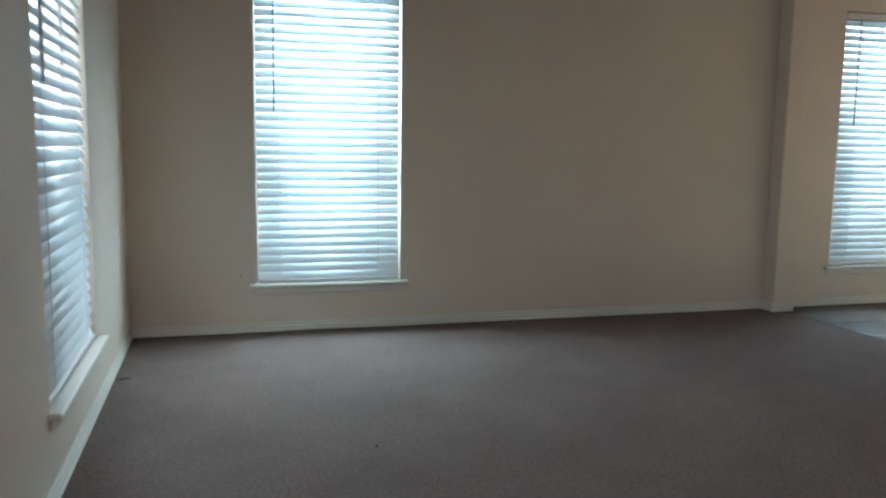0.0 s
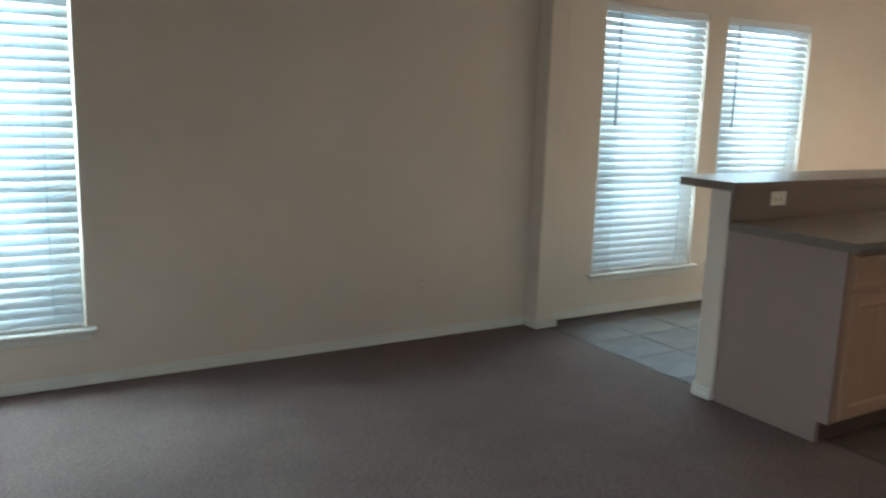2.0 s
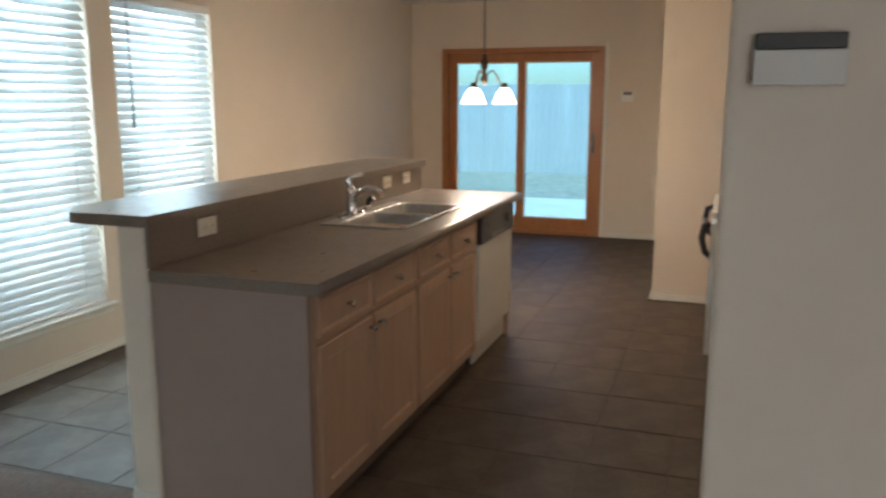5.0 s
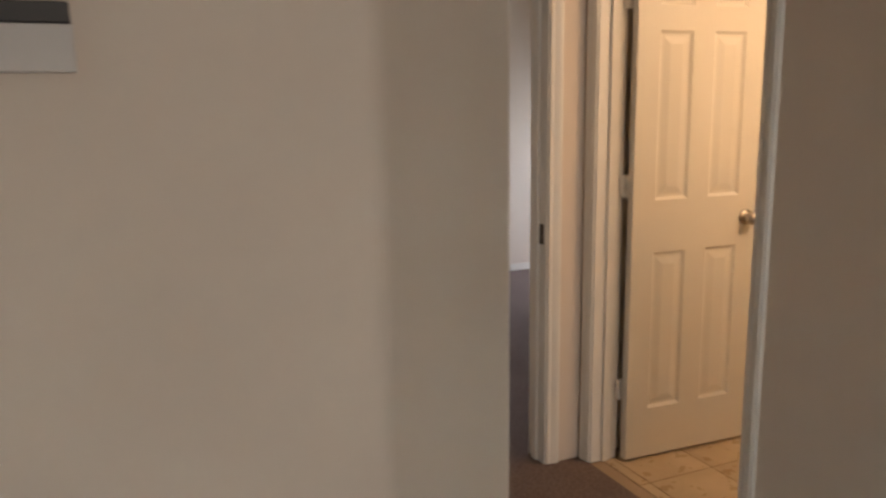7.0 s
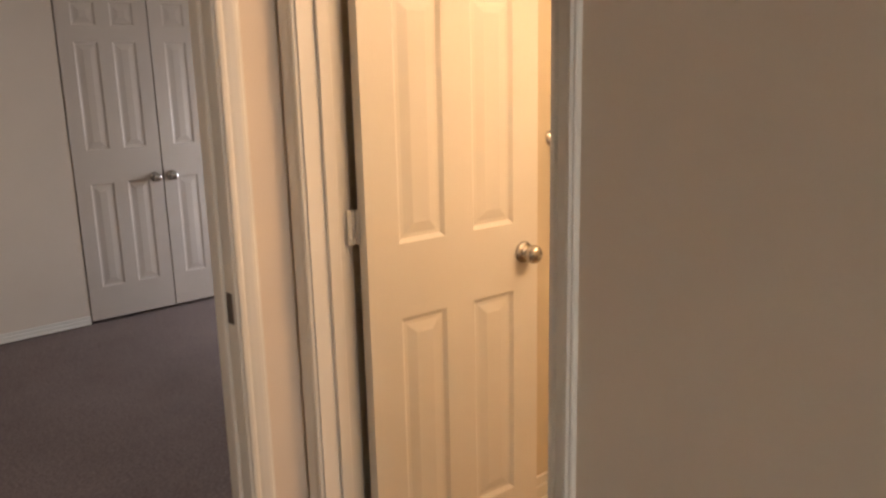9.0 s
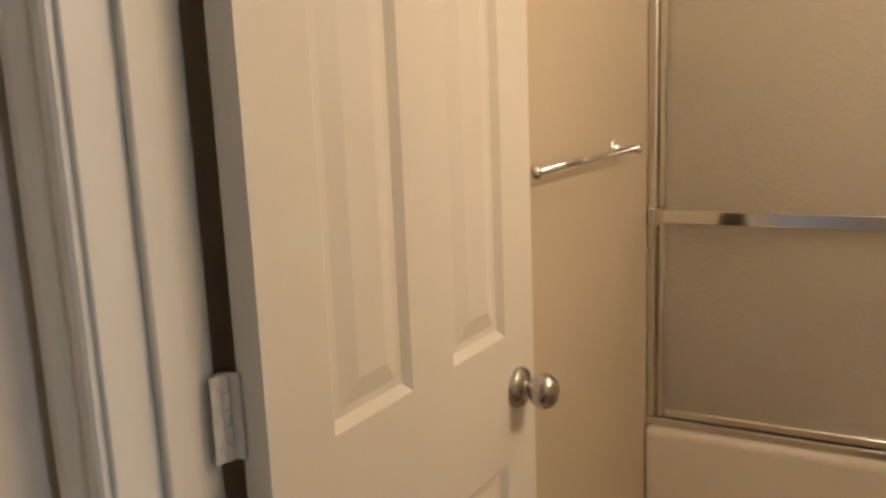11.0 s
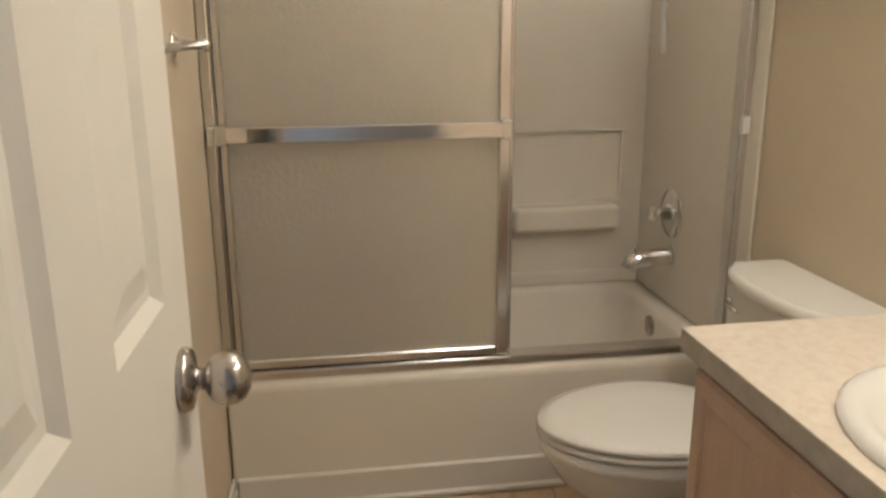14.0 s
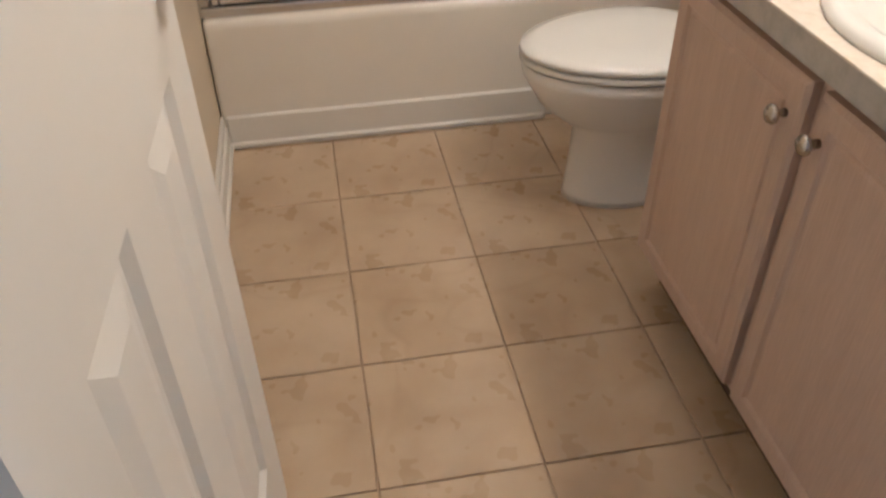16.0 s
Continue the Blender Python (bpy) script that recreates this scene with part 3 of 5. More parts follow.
def door_frame(name, axis, face0, face1, a0, a1, top, stop_face, label, sides=(True, True)):
    """Jambs, stops and casings on both faces of a doorway a0..a1."""
    f = thing(name, label, "door frame", ((a0 + a1) / 2, (face0 + face1) / 2, 0) if axis == "y" else ((face0 + face1) / 2, (a0 + a1) / 2, 0), kind="structure")

    def put(u0, u1, p0, p1, z0, z1, bev=0.0):
        return boxed(u0, u1, p0, p1, z0, z1, bevel=bev) if axis == "y" else boxed(p0, p1, u0, u1, z0, z1, bevel=bev)

    part("jamb", put(a0 - 0.019, a0, face0 - 0.001, face1 + 0.001, 0, top, 0.0015), TRIM, f)
    part("jamb", put(a1, a1 + 0.019, face0 - 0.001, face1 + 0.001, 0, top, 0.0015), TRIM, f)
    part("head_jamb", put(a0 - 0.019, a1 + 0.019, face0 - 0.001, face1 + 0.001, top, top + 0.019, 0.0015), TRIM, f)
    s0, s1 = stop_face
    part("stop", put(a0, a0 + 0.011, s0, s1, 0, top, 0.002), TRIM, f)
    part("stop", put(a1 - 0.011, a1, s0, s1, 0, top, 0.002), TRIM, f)
    for face, way in ((face1, 1), (face0, -1)):
        for a, out in ((a0 - 0.006, -1), (a1 + 0.006, 1)):
            ring = [(a + out * u, face + way * d) if axis == "y" else (face + way * d, a + out * u) for u, d in casing_profile()]
            part("casing", prism(bmesh.new(), ring, 0.002, top + 0.06), TRIM, f)
        part("head_casing", put(a0 - 0.064, a1 + 0.064, min(face, face + way * 0.016), max(face, face + way * 0.016), top + 0.061, top + 0.12, 0.004), TRIM, f)
    return f


bath_frame = door_frame("door_frame_bath", "y", SW - 0.12, SW, BX0, BX1, 2.05, (SW - 0.082, SW - 0.048), "cream painted bath door frame with moulded casing")
for z in (0.300, 1.122, 1.83):
    hinge(z, (BX1 - 0.010, SW - 0.1225), bath_frame)
bed_frame = door_frame("door_frame_bedroom", "x", HX, HX + 0.12, -5.283, -4.54, 2.05, (HX + 0.048, HX + 0.082), "cream painted bedroom door frame with moulded casing")
part("strike_plate", boxed(HX + 0.015, HX + 0.045, -5.283, -5.2805, 0.905, 0.985, bevel=0.001), BRONZE, bed_frame, "dark metal strike plate")


# closet doors in the bedroom
def closet_leaf(y0, way):
    d = thing("closet_door", "beige painted six panel closet door, closed, over carpet", "door", (CX + 0.03, y0, 0.02), group="closet doors")
    d.rotation_euler = (0, 0, radians(-90 if way > 0 else 90))
    w = 0.534
    lf = part("door_leaf", six_panel(bmesh.new(), w, 2.0, 0.034, ROWS, [(0.085, 0.225), (0.309, 0.449)], 0.5), CLOSETP, d, local=True)
    face = -0.034 if way > 0 else 0.034
    part("knob", knob_set(bmesh.new(), w - 0.05, 0.858, face, -way), NICKEL, d, local=True)
    if way < 0:
        lf.location = (0, 0.034, 0)
    return d


closet_leaf(-5.862, 1)
closet_leaf(-6.938, -1)

# ---------- kitchen island ----------
IX0, IX1 = 4.3, 6.83
FY = -2.172                                   # front of the cabinet boxes
BS = -1.562                                  # backsplash face
structure("half_wall", boxed(4.285, 6.93, BS + 0.004, -1.44, 0, 1.058, bevel=0.008), WALL, "painted half wall behind the island counter", "half wall")
baseboard("baseboard_14", (4.285, -1.445), (4.285, BS + 0.006), (-1, 0), 0.07)
baseboard("baseboard_15", (4.285, -1.44), (6.93, -1.44), (0, 1), 0.07)

bar = thing("bar_top", "taupe laminate raised bar top on the half wall", "bar top", (5.73, -1.42, 1.058))
bm = prism(bmesh.new(), rounded([(4.27, -1.59), (6.97, -1.59), (6.97, -1.15), (4.40, -1.15), (4.27, -1.25)], [0.01, 0.01, 0.03, 0.03, 0.03]), 1.0585, 1.098)
part("top_slab", bm, COUNTER, bar)
splash = thing("backsplash", "taupe laminate backsplash under the bar top", "backsplash", (5.53, BS, 0.91))
part("panel", boxed(4.288, 6.92, BS - 0.012, BS + 0.003, 0.9105, 1.058, bevel=0.002), COUNTER, splash)

SX0, SX1, SY0, SY1 = 5.36, 6.22, -2.10, -1.66
counter = thing("countertop", "taupe laminate island countertop with a rolled front edge", "countertop", (5.53, -1.88, 0.87))
bm = bmesh.new()
for a in ((4.275, SX0 + 0.02, -2.227, BS - 0.013), (SX1 - 0.02, 6.96, -2.227, BS - 0.013)):
    box(bm, *a, 0.868, 0.910)
box(bm, SX0 + 0.02, SX1 - 0.02, -2.227, SY0 + 0.02, 0.868, 0.910)
box(bm, SX0 + 0.02, SX1 - 0.02, SY1 - 0.02, BS - 0.013, 0.868, 0.910)
bmesh.ops.remove_doubles(bm, verts=bm.verts[:], dist=0.0005)
part("slab", bm, COUNTER, counter)
bm = bmesh.new()
tube(bm, [(4.277, -2.225, 0.889), (6.958, -2.225, 0.889)], 0.0205, 14)
part("rolled_edge", bm, COUNTER, counter)

sink = thing("kitchen_sink", "double bowl stainless steel drop-in sink", "sink", ((SX0 + SX1) / 2, (SY0 + SY1) / 2, 0.91))
bm = bmesh.new()


def ring(x0, x1, y0, y1, r, z, n=5):
    pts = []
    for cx, cy, a0 in ((x1 - r, y1 - r, 0), (x0 + r, y1 - r, 90), (x0 + r, y0 + r, 180), (x1 - r, y0 + r, 270)):
        for k in range(n + 1):
            a = radians(a0 + 90 * k / n)
            pts.append((cx + r * math.cos(a), cy + r * math.sin(a), z))
    return pts


mid = (SX0 + SX1) / 2
bowls = [(SX0 + 0.035, mid - 0.012), (mid + 0.012, SX1 - 0.035)]
for x0, x1 in bowls:
    bm = bmesh.new()
    y0, y1 = SY0 + 0.03, SY1 - 0.075
    loft(bm, [ring(x0, x1, y0, y1, 0.05, 0.9165), ring(x0 + 0.006, x1 - 0.006, y0 + 0.006, y1 - 0.006, 0.05, 0.905), ring(x0 + 0.014, x1 - 0.014, y0 + 0.014, y1 - 0.014, 0.05, 0.77), ring(x0 + 0.05, x1 - 0.05, y0 + 0.05, y1 - 0.05, 0.04, 0.745)], cap=False)
    bm.verts.ensure_lookup_table()
    bm.faces.new(bm.verts[-24:])
    part("bowl", bm, STEEL, sink)
bm = bmesh.new()
for a in ((SX0, SX0 + 0.036, SY0, SY1), (SX1 - 0.036, SX1, SY0, SY1), (SX0 + 0.036, SX1 - 0.036, SY0, SY0 + 0.031), (SX0 + 0.036, SX1 - 0.036, SY1 - 0.076, SY1), (mid - 0.013, mid + 0.013, SY0 + 0.031, SY1 - 0.076)):
    box(bm, *a, 0.9108, 0.9175, 0.002)
part("rim", bm, STEEL, sink)
for x0, x1 in bowls:
    part("drain", lathe(bmesh.new(), [(0.0, 0.746), (0.042, 0.746), (0.045, 0.748), (0.030, 0.749), (0.0, 0.747)], ((x0 + x1) / 2, -1.90, 0), "z", 20), CHROME, sink)

faucet = thing("kitchen_faucet", "chrome single lever kitchen faucet with side sprayer", "faucet", (mid - 0.16, SY1 - 0.035, 0.9175))
fx, fy = mid - 0.16, SY1 - 0.035
bm = bmesh.new()
loft(bm, [ring(fx - 0.12, fx + 0.12, fy - 0.025, fy + 0.025, 0.024, 0.9178), ring(fx - 0.12, fx + 0.12, fy - 0.025, fy + 0.025, 0.024, 0.926), ring(fx - 0.11, fx + 0.11, fy - 0.018, fy + 0.018, 0.017, 0.934)])
part("deck_plate", bm, CHROME, faucet)
part("body", lathe(bmesh.new(), [(0.0, 0.93), (0.028, 0.93), (0.026, 0.95), (0.023, 1.02), (0.026, 1.035), (0.025, 1.05), (0.015, 1.06), (0, 1.061)], (fx, fy, 0), "z", 22), CHROME, faucet)
bm = bmesh.new()
tube(bm, [(fx, fy - 0.01, 0.99), (fx - 0.005, fy - 0.05, 1.045), (fx - 0.01, fy - 0.10, 1.065), (fx - 0.01, fy - 0.15, 1.055), (fx - 0.01, fy - 0.175, 1.025)], [0.015, 0.0145, 0.0135, 0.013, 0.013], 14)
part("spout", bm, CHROME, faucet)
bm = bmesh.new()
tube(bm, [(fx, fy, 1.055), (fx + 0.004, fy + 0.015, 1.085), (fx + 0.006, fy - 0.005, 1.115), (fx + 0.006, fy - 0.06, 1.125)], [0.016, 0.014, 0.010, 0.008], 12)
part("lever", bm, CHROME, faucet)
sprayer = thing("sink_sprayer", "black side sprayer in a chrome collar beside the faucet", "sprayer", (fx + 0.19, fy, 0.9175))
part("collar", lathe(bmesh.new(), [(0.0, 0.918), (0.024, 0.918), (0.02, 0.935), (0.014, 0.95), (0, 0.951)], (fx + 0.19, fy, 0), "z", 18), CHROME, sprayer)
bm = bmesh.new()
tube(bm, [(fx + 0.19, fy, 0.945), (fx + 0.19, fy - 0.008, 0.975), (fx + 0.19, fy - 0.03, 0.99)], [0.012, 0.014, 0.018], 12)
part("spray_head", bm, BLACKP, sprayer)


def raised_front(bm, x0, x1, y, z0, z1, frame=0.055, t=0.019):
    """A cabinet door or drawer front of thickness t in front of y (towards -y), with a recessed flat panel."""
    def quad(p):
        bm.faces.new([bm.verts.new(q) for q in p])

    def rect(i, yy):
        return [(x0 + i, yy, z0 + i), (x1 - i, yy, z0 + i), (x1 - i, yy, z1 - i), (x0 + i, yy, z1 - i)]

    rings = [rect(0, y), rect(0, y - t + 0.004), rect(0.004, y - t), rect(frame, y - t), rect(frame + 0.010, y - t + 0.008), rect(frame + 0.014, y - t + 0.008)]
    for a, b in zip(rings, rings[1:]):
        for k in range(4):
            quad((a[k], a[(k + 1) % 4], b[(k + 1) % 4], b[k]))
    quad(rings[-1])
    quad(rings[0][::-1])
    bmesh.ops.remove_doubles(bm, verts=bm.verts[:], dist=0.0002)
    bmesh.ops.recalc_face_normals(bm, faces=bm.faces[:])
    return bm


def small_knob(x, y, z, way="y", s=-1):
    prof = [(0.0, 0.0), (0.007, 0.0), (0.006, 0.010), (0.008, 0.014), (0.0145, 0.018), (0.0155, 0.022), (0.012, 0.027), (0.0, 0.0285)]
    return lathe(bmesh.new(), [(r, s * h) for r, h in prof], (x, y, z), way, 18)


def base_cabinet(x0, x1, label):
    c = thing("base_cabinet", label, "cabinet", ((x0 + x1) / 2, -1.86, 0), group="island cabinets")
    part("body", boxed(x0 + 0.001, x1 - 0.001, FY, BS - 0.014, 0.10, 0.866), OAK, c)
    part("toe_kick", boxed(x0 + 0.001, x1 - 0.001, FY + 0.05, BS - 0.014, 0.0, 0.0985), DARKGAP, c, "recessed toe kick, coloured dark for the shade under the cabinet")
    m = (x0 + x1) / 2
    for k, (a, b) in enumerate(((x0 + 0.028, m - 0.012), (m + 0.012, x1 - 0.028))):
        dr = part("drawer_front", raised_front(bmesh.new(), a, b, FY - 0.001, 0.705, 0.845, 0.012), OAK, c)
        part("knob", small_knob((a + b) / 2, FY - 0.02, 0.775), NICKEL, dr)
        d = part("door", raised_front(bmesh.new(), a, b, FY - 0.001, 0.115, 0.675), OAK, c)
        part("knob", small_knob(b - 0.03 if k == 0 else a + 0.03, FY - 0.02, 0.635), NICKEL, d)
    return c


c1 = base_cabinet(4.325, 5.26, "pickled oak two door base cabinet with two drawers")
c2 = base_cabinet(5.26, 6.165, "pickled oak sink base cabinet with two false drawer fronts")
end = thing("end_panel", "pinkish beige laminate end panel closing the island cabinets", "panel", (4.31, -1.86, 0))
bm = bmesh.new()
pts = [(FY - 0.004, 0.10), (FY - 0.004, 0.866), (BS - 0.002, 0.866), (BS - 0.002, 0.0), (FY + 0.048, 0.0), (FY + 0.048, 0.10)]
f0 = [bm.verts.new((4.298, y, z)) for y, z in pts]
f1 = [bm.verts.new((4.3235, y, z)) for y, z in pts]
bm.faces.new(f0)
bm.faces.new(f1[::-1])
for k in range(6):
    bm.faces.new((f0[k], f0[(k + 1) % 6], f1[(k + 1) % 6], f1[k]))
bmesh.ops.recalc_face_normals(bm, faces=bm.faces[:])
part("board", bm, OAKSIDE, end)
end2 = thing("end_panel", "oak end panel beside the dishwasher", "panel", (6.873, -1.86, 0))
part("board", boxed(6.86, 6.886, FY - 0.004, BS - 0.014, 0.0, 0.866, bevel=0.002), OAK, end2)

dw = thing("dishwasher", "almond dishwasher with a black control strip under the counter", "dishwasher", (6.48, -1.86, 0))
part("tub", boxed(6.175, 6.85, FY + 0.02, BS - 0.02, 0.10, 0.86), GREYP, dw)
part("door_panel", boxed(6.173, 6.852, FY - 0.028, FY + 0.019, 0.165, 0.70, bevel=0.006, seg=2), DWPANEL, dw)
ctl = part("control_panel", boxed(6.173, 6.852, FY - 0.040, FY + 0.019, 0.705, 0.862, bevel=0.008, seg=2), BLACKP, dw, "black control panel")
part("handle_recess", boxed(6.33, 6.63, FY - 0.046, FY - 0.039, 0.715, 0.745, bevel=0.003), GREYP, ctl)
for k in range(3):
    part("button", boxed(6.23 + 0.04 * k, 6.26 + 0.04 * k, FY - 0.044, FY - 0.0395, 0.79, 0.81, bevel=0.0015), GREYP, ctl)
part("dial", lathe(bmesh.new(), [(0, 0), (0.026, 0), (0.024, -0.018), (0, -0.019)], (6.69, FY - 0.0405, 0.79), "y", 20), GREYP, ctl)
part("kick_plate", boxed(6.18, 6.845, FY + 0.01, FY + 0.03, 0.02, 0.16, bevel=0.003), DWPANEL, dw)


def outlet(x, y, z, face, label="almond duplex outlet plate on the wall", gang=False, mat=ALMOND):
    """A duplex outlet plate; face: the way it looks."""
    o = thing("outlet", label, "outlet", (x, y, z), group="outlets")
    ang = {"s": 0, "e": 90, "n": 180, "w": -90}[face]
    o.rotation_euler = (0, 0, radians(ang))
    w, h = (0.057, 0.035) if gang else (0.035, 0.057)
    part("plate", boxed(-w, w, -0.006, -0.0005, -h, h, bevel=0.002), mat, o, local=True)
    for k in (-1, 1):
        bm = bmesh.new()
        cx, cz = (k * 0.02, 0) if gang else (0, k * 0.02)
        lathe(bm, [(0.0, -0.0058), (0.0155, -0.0058), (0.015, -0.0078), (0, -0.0079)], (cx, 0, cz), "y", 18)
        soc = part("socket", bm, mat, o, local=True)
        for s in (-1, 1):
            part("slot", boxed(cx + s * 0.0055 - 0.001, cx + s * 0.0055 + 0.001, -0.0083, -0.0077, cz - 0.004, cz + 0.004), BLACKP, soc, local=True)
    return o


outlet(4.62, BS - 0.012, 1.012, "s", "almond outlet plate laid sideways on the backsplash", True)
outlet(6.35, BS - 0.012, 1.012, "s", "almond outlet plate laid sideways on the backsplash", True)
outlet(6.65, BS - 0.012, 1.012, "s", "almond outlet plate laid sideways on the backsplash", True)
outlet(3.478, 0.0, 0.345, "s", "duplex outlet plate painted over in the wall colour", False, WALL)

# ---------- patio door ----------
pd = thing("door_patio", "orange brown wood framed glass patio door, closed", "door", (EX, (DY0 + DY1) / 2, 0), kind="structure")
T0, T1 = 0.035, 2.03
for y0, y1 in ((DY0, DY0 + 0.06), (DY1 - 0.06, DY1)):
    part("jamb", boxed(EX - 0.02, EX + 0.13, y0, y1, 0.0, T1, bevel=0.004), FIR, pd)
part("head", boxed(EX - 0.02, EX + 0.13, DY0 + 0.06, DY1 - 0.06, T1 - 0.055, T1, bevel=0.004), FIR, pd)
part("threshold", boxed(EX - 0.015, EX + 0.15, DY0 + 0.06, DY1 - 0.06, 0.0, T0, bevel=0.004), FIR, pd)
cyd = -1.275
for name, y0, y1, xo in (("fixed_panel", cyd - 0.045, DY1 - 0.06, 0.075), ("sliding_panel", DY0 + 0.06, cyd + 0.045, 0.02)):
    p = part(name, boxed(EX + xo, EX + xo + 0.045, y0, y0 + 0.085, T0, T1 - 0.055, bevel=0.005), FIR, pd)
    part("stile", boxed(EX + xo, EX + xo + 0.045, y1 - 0.085, y1, T0, T1 - 0.055, bevel=0.005), FIR, p)
    part("top_rail", boxed(EX + xo, EX + xo + 0.045, y0 + 0.085, y1 - 0.085, T1 - 0.15, T1 - 0.055, bevel=0.005), FIR, p)
    part("bottom_rail", boxed(EX + xo, EX + xo + 0.045, y0 + 0.085, y1 - 0.085, T0, T0 + 0.14, bevel=0.005), FIR, p)
    g = part("pane", boxed(EX + xo + 0.019, EX + xo + 0.025, y0 + 0.080, y1 - 0.080, T0 + 0.135, T1 - 0.145), PATIOGLASS, p)
    g.visible_shadow = False
    bm = bmesh.new()
    ya, yb, za, zb = y0 + 0.085, y1 - 0.085, T0 + 0.14, T1 - 0.15
    for a in ((ya, ya + 0.012, za, zb), (yb - 0.012, yb, za, zb), (ya + 0.012, yb - 0.012, za, za + 0.012), (ya + 0.012, yb - 0.012, zb - 0.012, zb)):
        box(bm, EX + xo + 0.006, EX + xo + 0.0185, *a)
    part("glazing_bead", bm, TRIM, p)
hd = part("handle_plate", boxed(EX + 0.012, EX + 0.0195, DY0 + 0.085, DY0 + 0.12, 0.90, 1.12, bevel=0.004), NICKEL, pd, "nickel pull handle")
bm = bmesh.new()
tube(bm, [(EX + 0.014, DY0 + 0.10, 0.93), (EX - 0.03, DY0 + 0.10, 0.95), (EX - 0.035, DY0 + 0.10, 1.01), (EX - 0.03, DY0 + 0.10, 1.07), (EX + 0.014, DY0 + 0.10, 1.09)], 0.008, 10)
part("pull", bm, NICKEL, hd)
part("casing", boxed(EX - 0.012, EX - 0.0005, DY0 - 0.045, DY0 - 0.001, 0.002, T1 + 0.045, bevel=0.004), TRIM, pd)

# ---------- small wall things ----------
th = thing("thermostat", "white wall thermostat with a dark display", "thermostat", (EX, -2.43, 1.51))
part("housing", boxed(EX - 0.028, EX - 0.0005, -2.495, -2.365, 1.455, 1.565, bevel=0.006, seg=2), WHITE, th)
part("display", boxed(EX - 0.0305, EX - 0.0275, -2.475, -2.385, 1.525, 1.558, bevel=0.001), GREYP, th, "grey display")

chime = thing("door_chime", "white plastic door chime box with a grey top band", "door chime", (4.315, -3.588, 1.57))
part("cover", boxed(4.268, 4.3135, -3.694, -3.478, 1.524, 1.612, bevel=0.004, seg=2), CHIMEW, chime)
band = part("grille_band", boxed(4.270, 4.3135, -3.690, -3.482, 1.613, 1.652, bevel=0.003), CHIMEBAND, chime, "dark grey ribbed band")
for k in range(6):
    part("rib", boxed(4.2685, 4.2705, -3.686, -3.486, 1.617 + 0.0058 * k, 1.6195 + 0.0058 * k), CHIMEBAND, band)

vent = thing("ceiling_vent", "white louvred ceiling register", "vent", (10.15, -2.05, CH))
part("frame", boxed(10.07, 10.23, -2.21, -1.89, CH - 0.012, CH - 0.0005, bevel=0.003), WHITE, vent)
for k in range(7):
    part("louvre", boxed(10.088 + 0.0195 * k, 10.097 + 0.0195 * k, -2.19, -1.91, CH - 0.018, CH - 0.0122), GREYP, vent)

# ---------- chandelier ----------
LX, LY = 7.62, -1.785
ch = thing("chandelier", "small bronze chandelier with lit white glass bell shades", "chandelier", (LX, LY, CH))
part("canopy", lathe(bmesh.new(), [(0, CH - 0.001), (0.06, CH - 0.001), (0.058, CH - 0.012), (0.03, CH - 0.03), (0.01, CH - 0.035), (0, CH - 0.036)], (LX, LY, 0), "z", 22), BRONZE, ch)
bm = bmesh.new()
for k in range(20):
    z = CH - 0.055 - k * 0.034
    a = radians(90 * (k % 2))
    tube(bm, [(LX + 0.009 * math.cos(q) * math.cos(a), LY + 0.009 * math.cos(q) * math.sin(a), z + 0.020 * math.sin(q)) for q in [i * math.tau / 10 for i in range(10)]], 0.0025, 5, closed=True)
part("chain", bm, BRONZE, ch)
part("column", lathe(bmesh.new(), [(0, 1.80), (0.010, 1.80), (0.014, 1.77), (0.030, 1.74), (0.024, 1.70), (0.012, 1.68), (0.020, 1.65), (0.028, 1.62), (0.012, 1.59), (0, 1.575)], (LX, LY, 0), "z", 20), BRONZE, ch)
for k in range(3):
    a = radians(-74.4 + 120 * k)
    dx, dy = math.cos(a), math.sin(a)
    bm = bmesh.new()
    path = []
    for q in range(9):
        u = q / 8
        r = 0.015 + 0.13 * u
        z = 1.64 + 0.055 * math.sin(u * math.pi * 1.5) - 0.03 * u
        path.append((LX + dx * r, LY + dy * r, z))
    tube(bm, path, 0.006, 8)
    arm = part("arm", bm, BRONZE, ch)
    sx, sy = LX + dx * 0.145, LY + dy * 0.145
    part("socket", lathe(bmesh.new(), [(0, 1.60), (0.014, 1.60), (0.022, 1.575), (0.024, 1.555), (0, 1.554)], (sx, sy, 0), "z", 16), BRONZE, arm)
    part("shade", lathe(bmesh.new(), [(0.022, 1.562), (0.030, 1.555), (0.050, 1.530), (0.064, 1.495), (0.080, 1.462), (0.083, 1.455), (0.079, 1.458), (0.060, 1.497), (0.046, 1.527), (0.022, 1.550)], (sx, sy, 0), "z", 26), LITBELL, arm, "lit white glass bell shade")
    lp = new("bulb_light", bpy.data.lights.new("bulb_light", "POINT"))
    lp.data.energy, lp.data.color, lp.data.shadow_soft_size = LAMP_CH, WARM, 0.05
    lp.location = (sx, sy, 1.43)

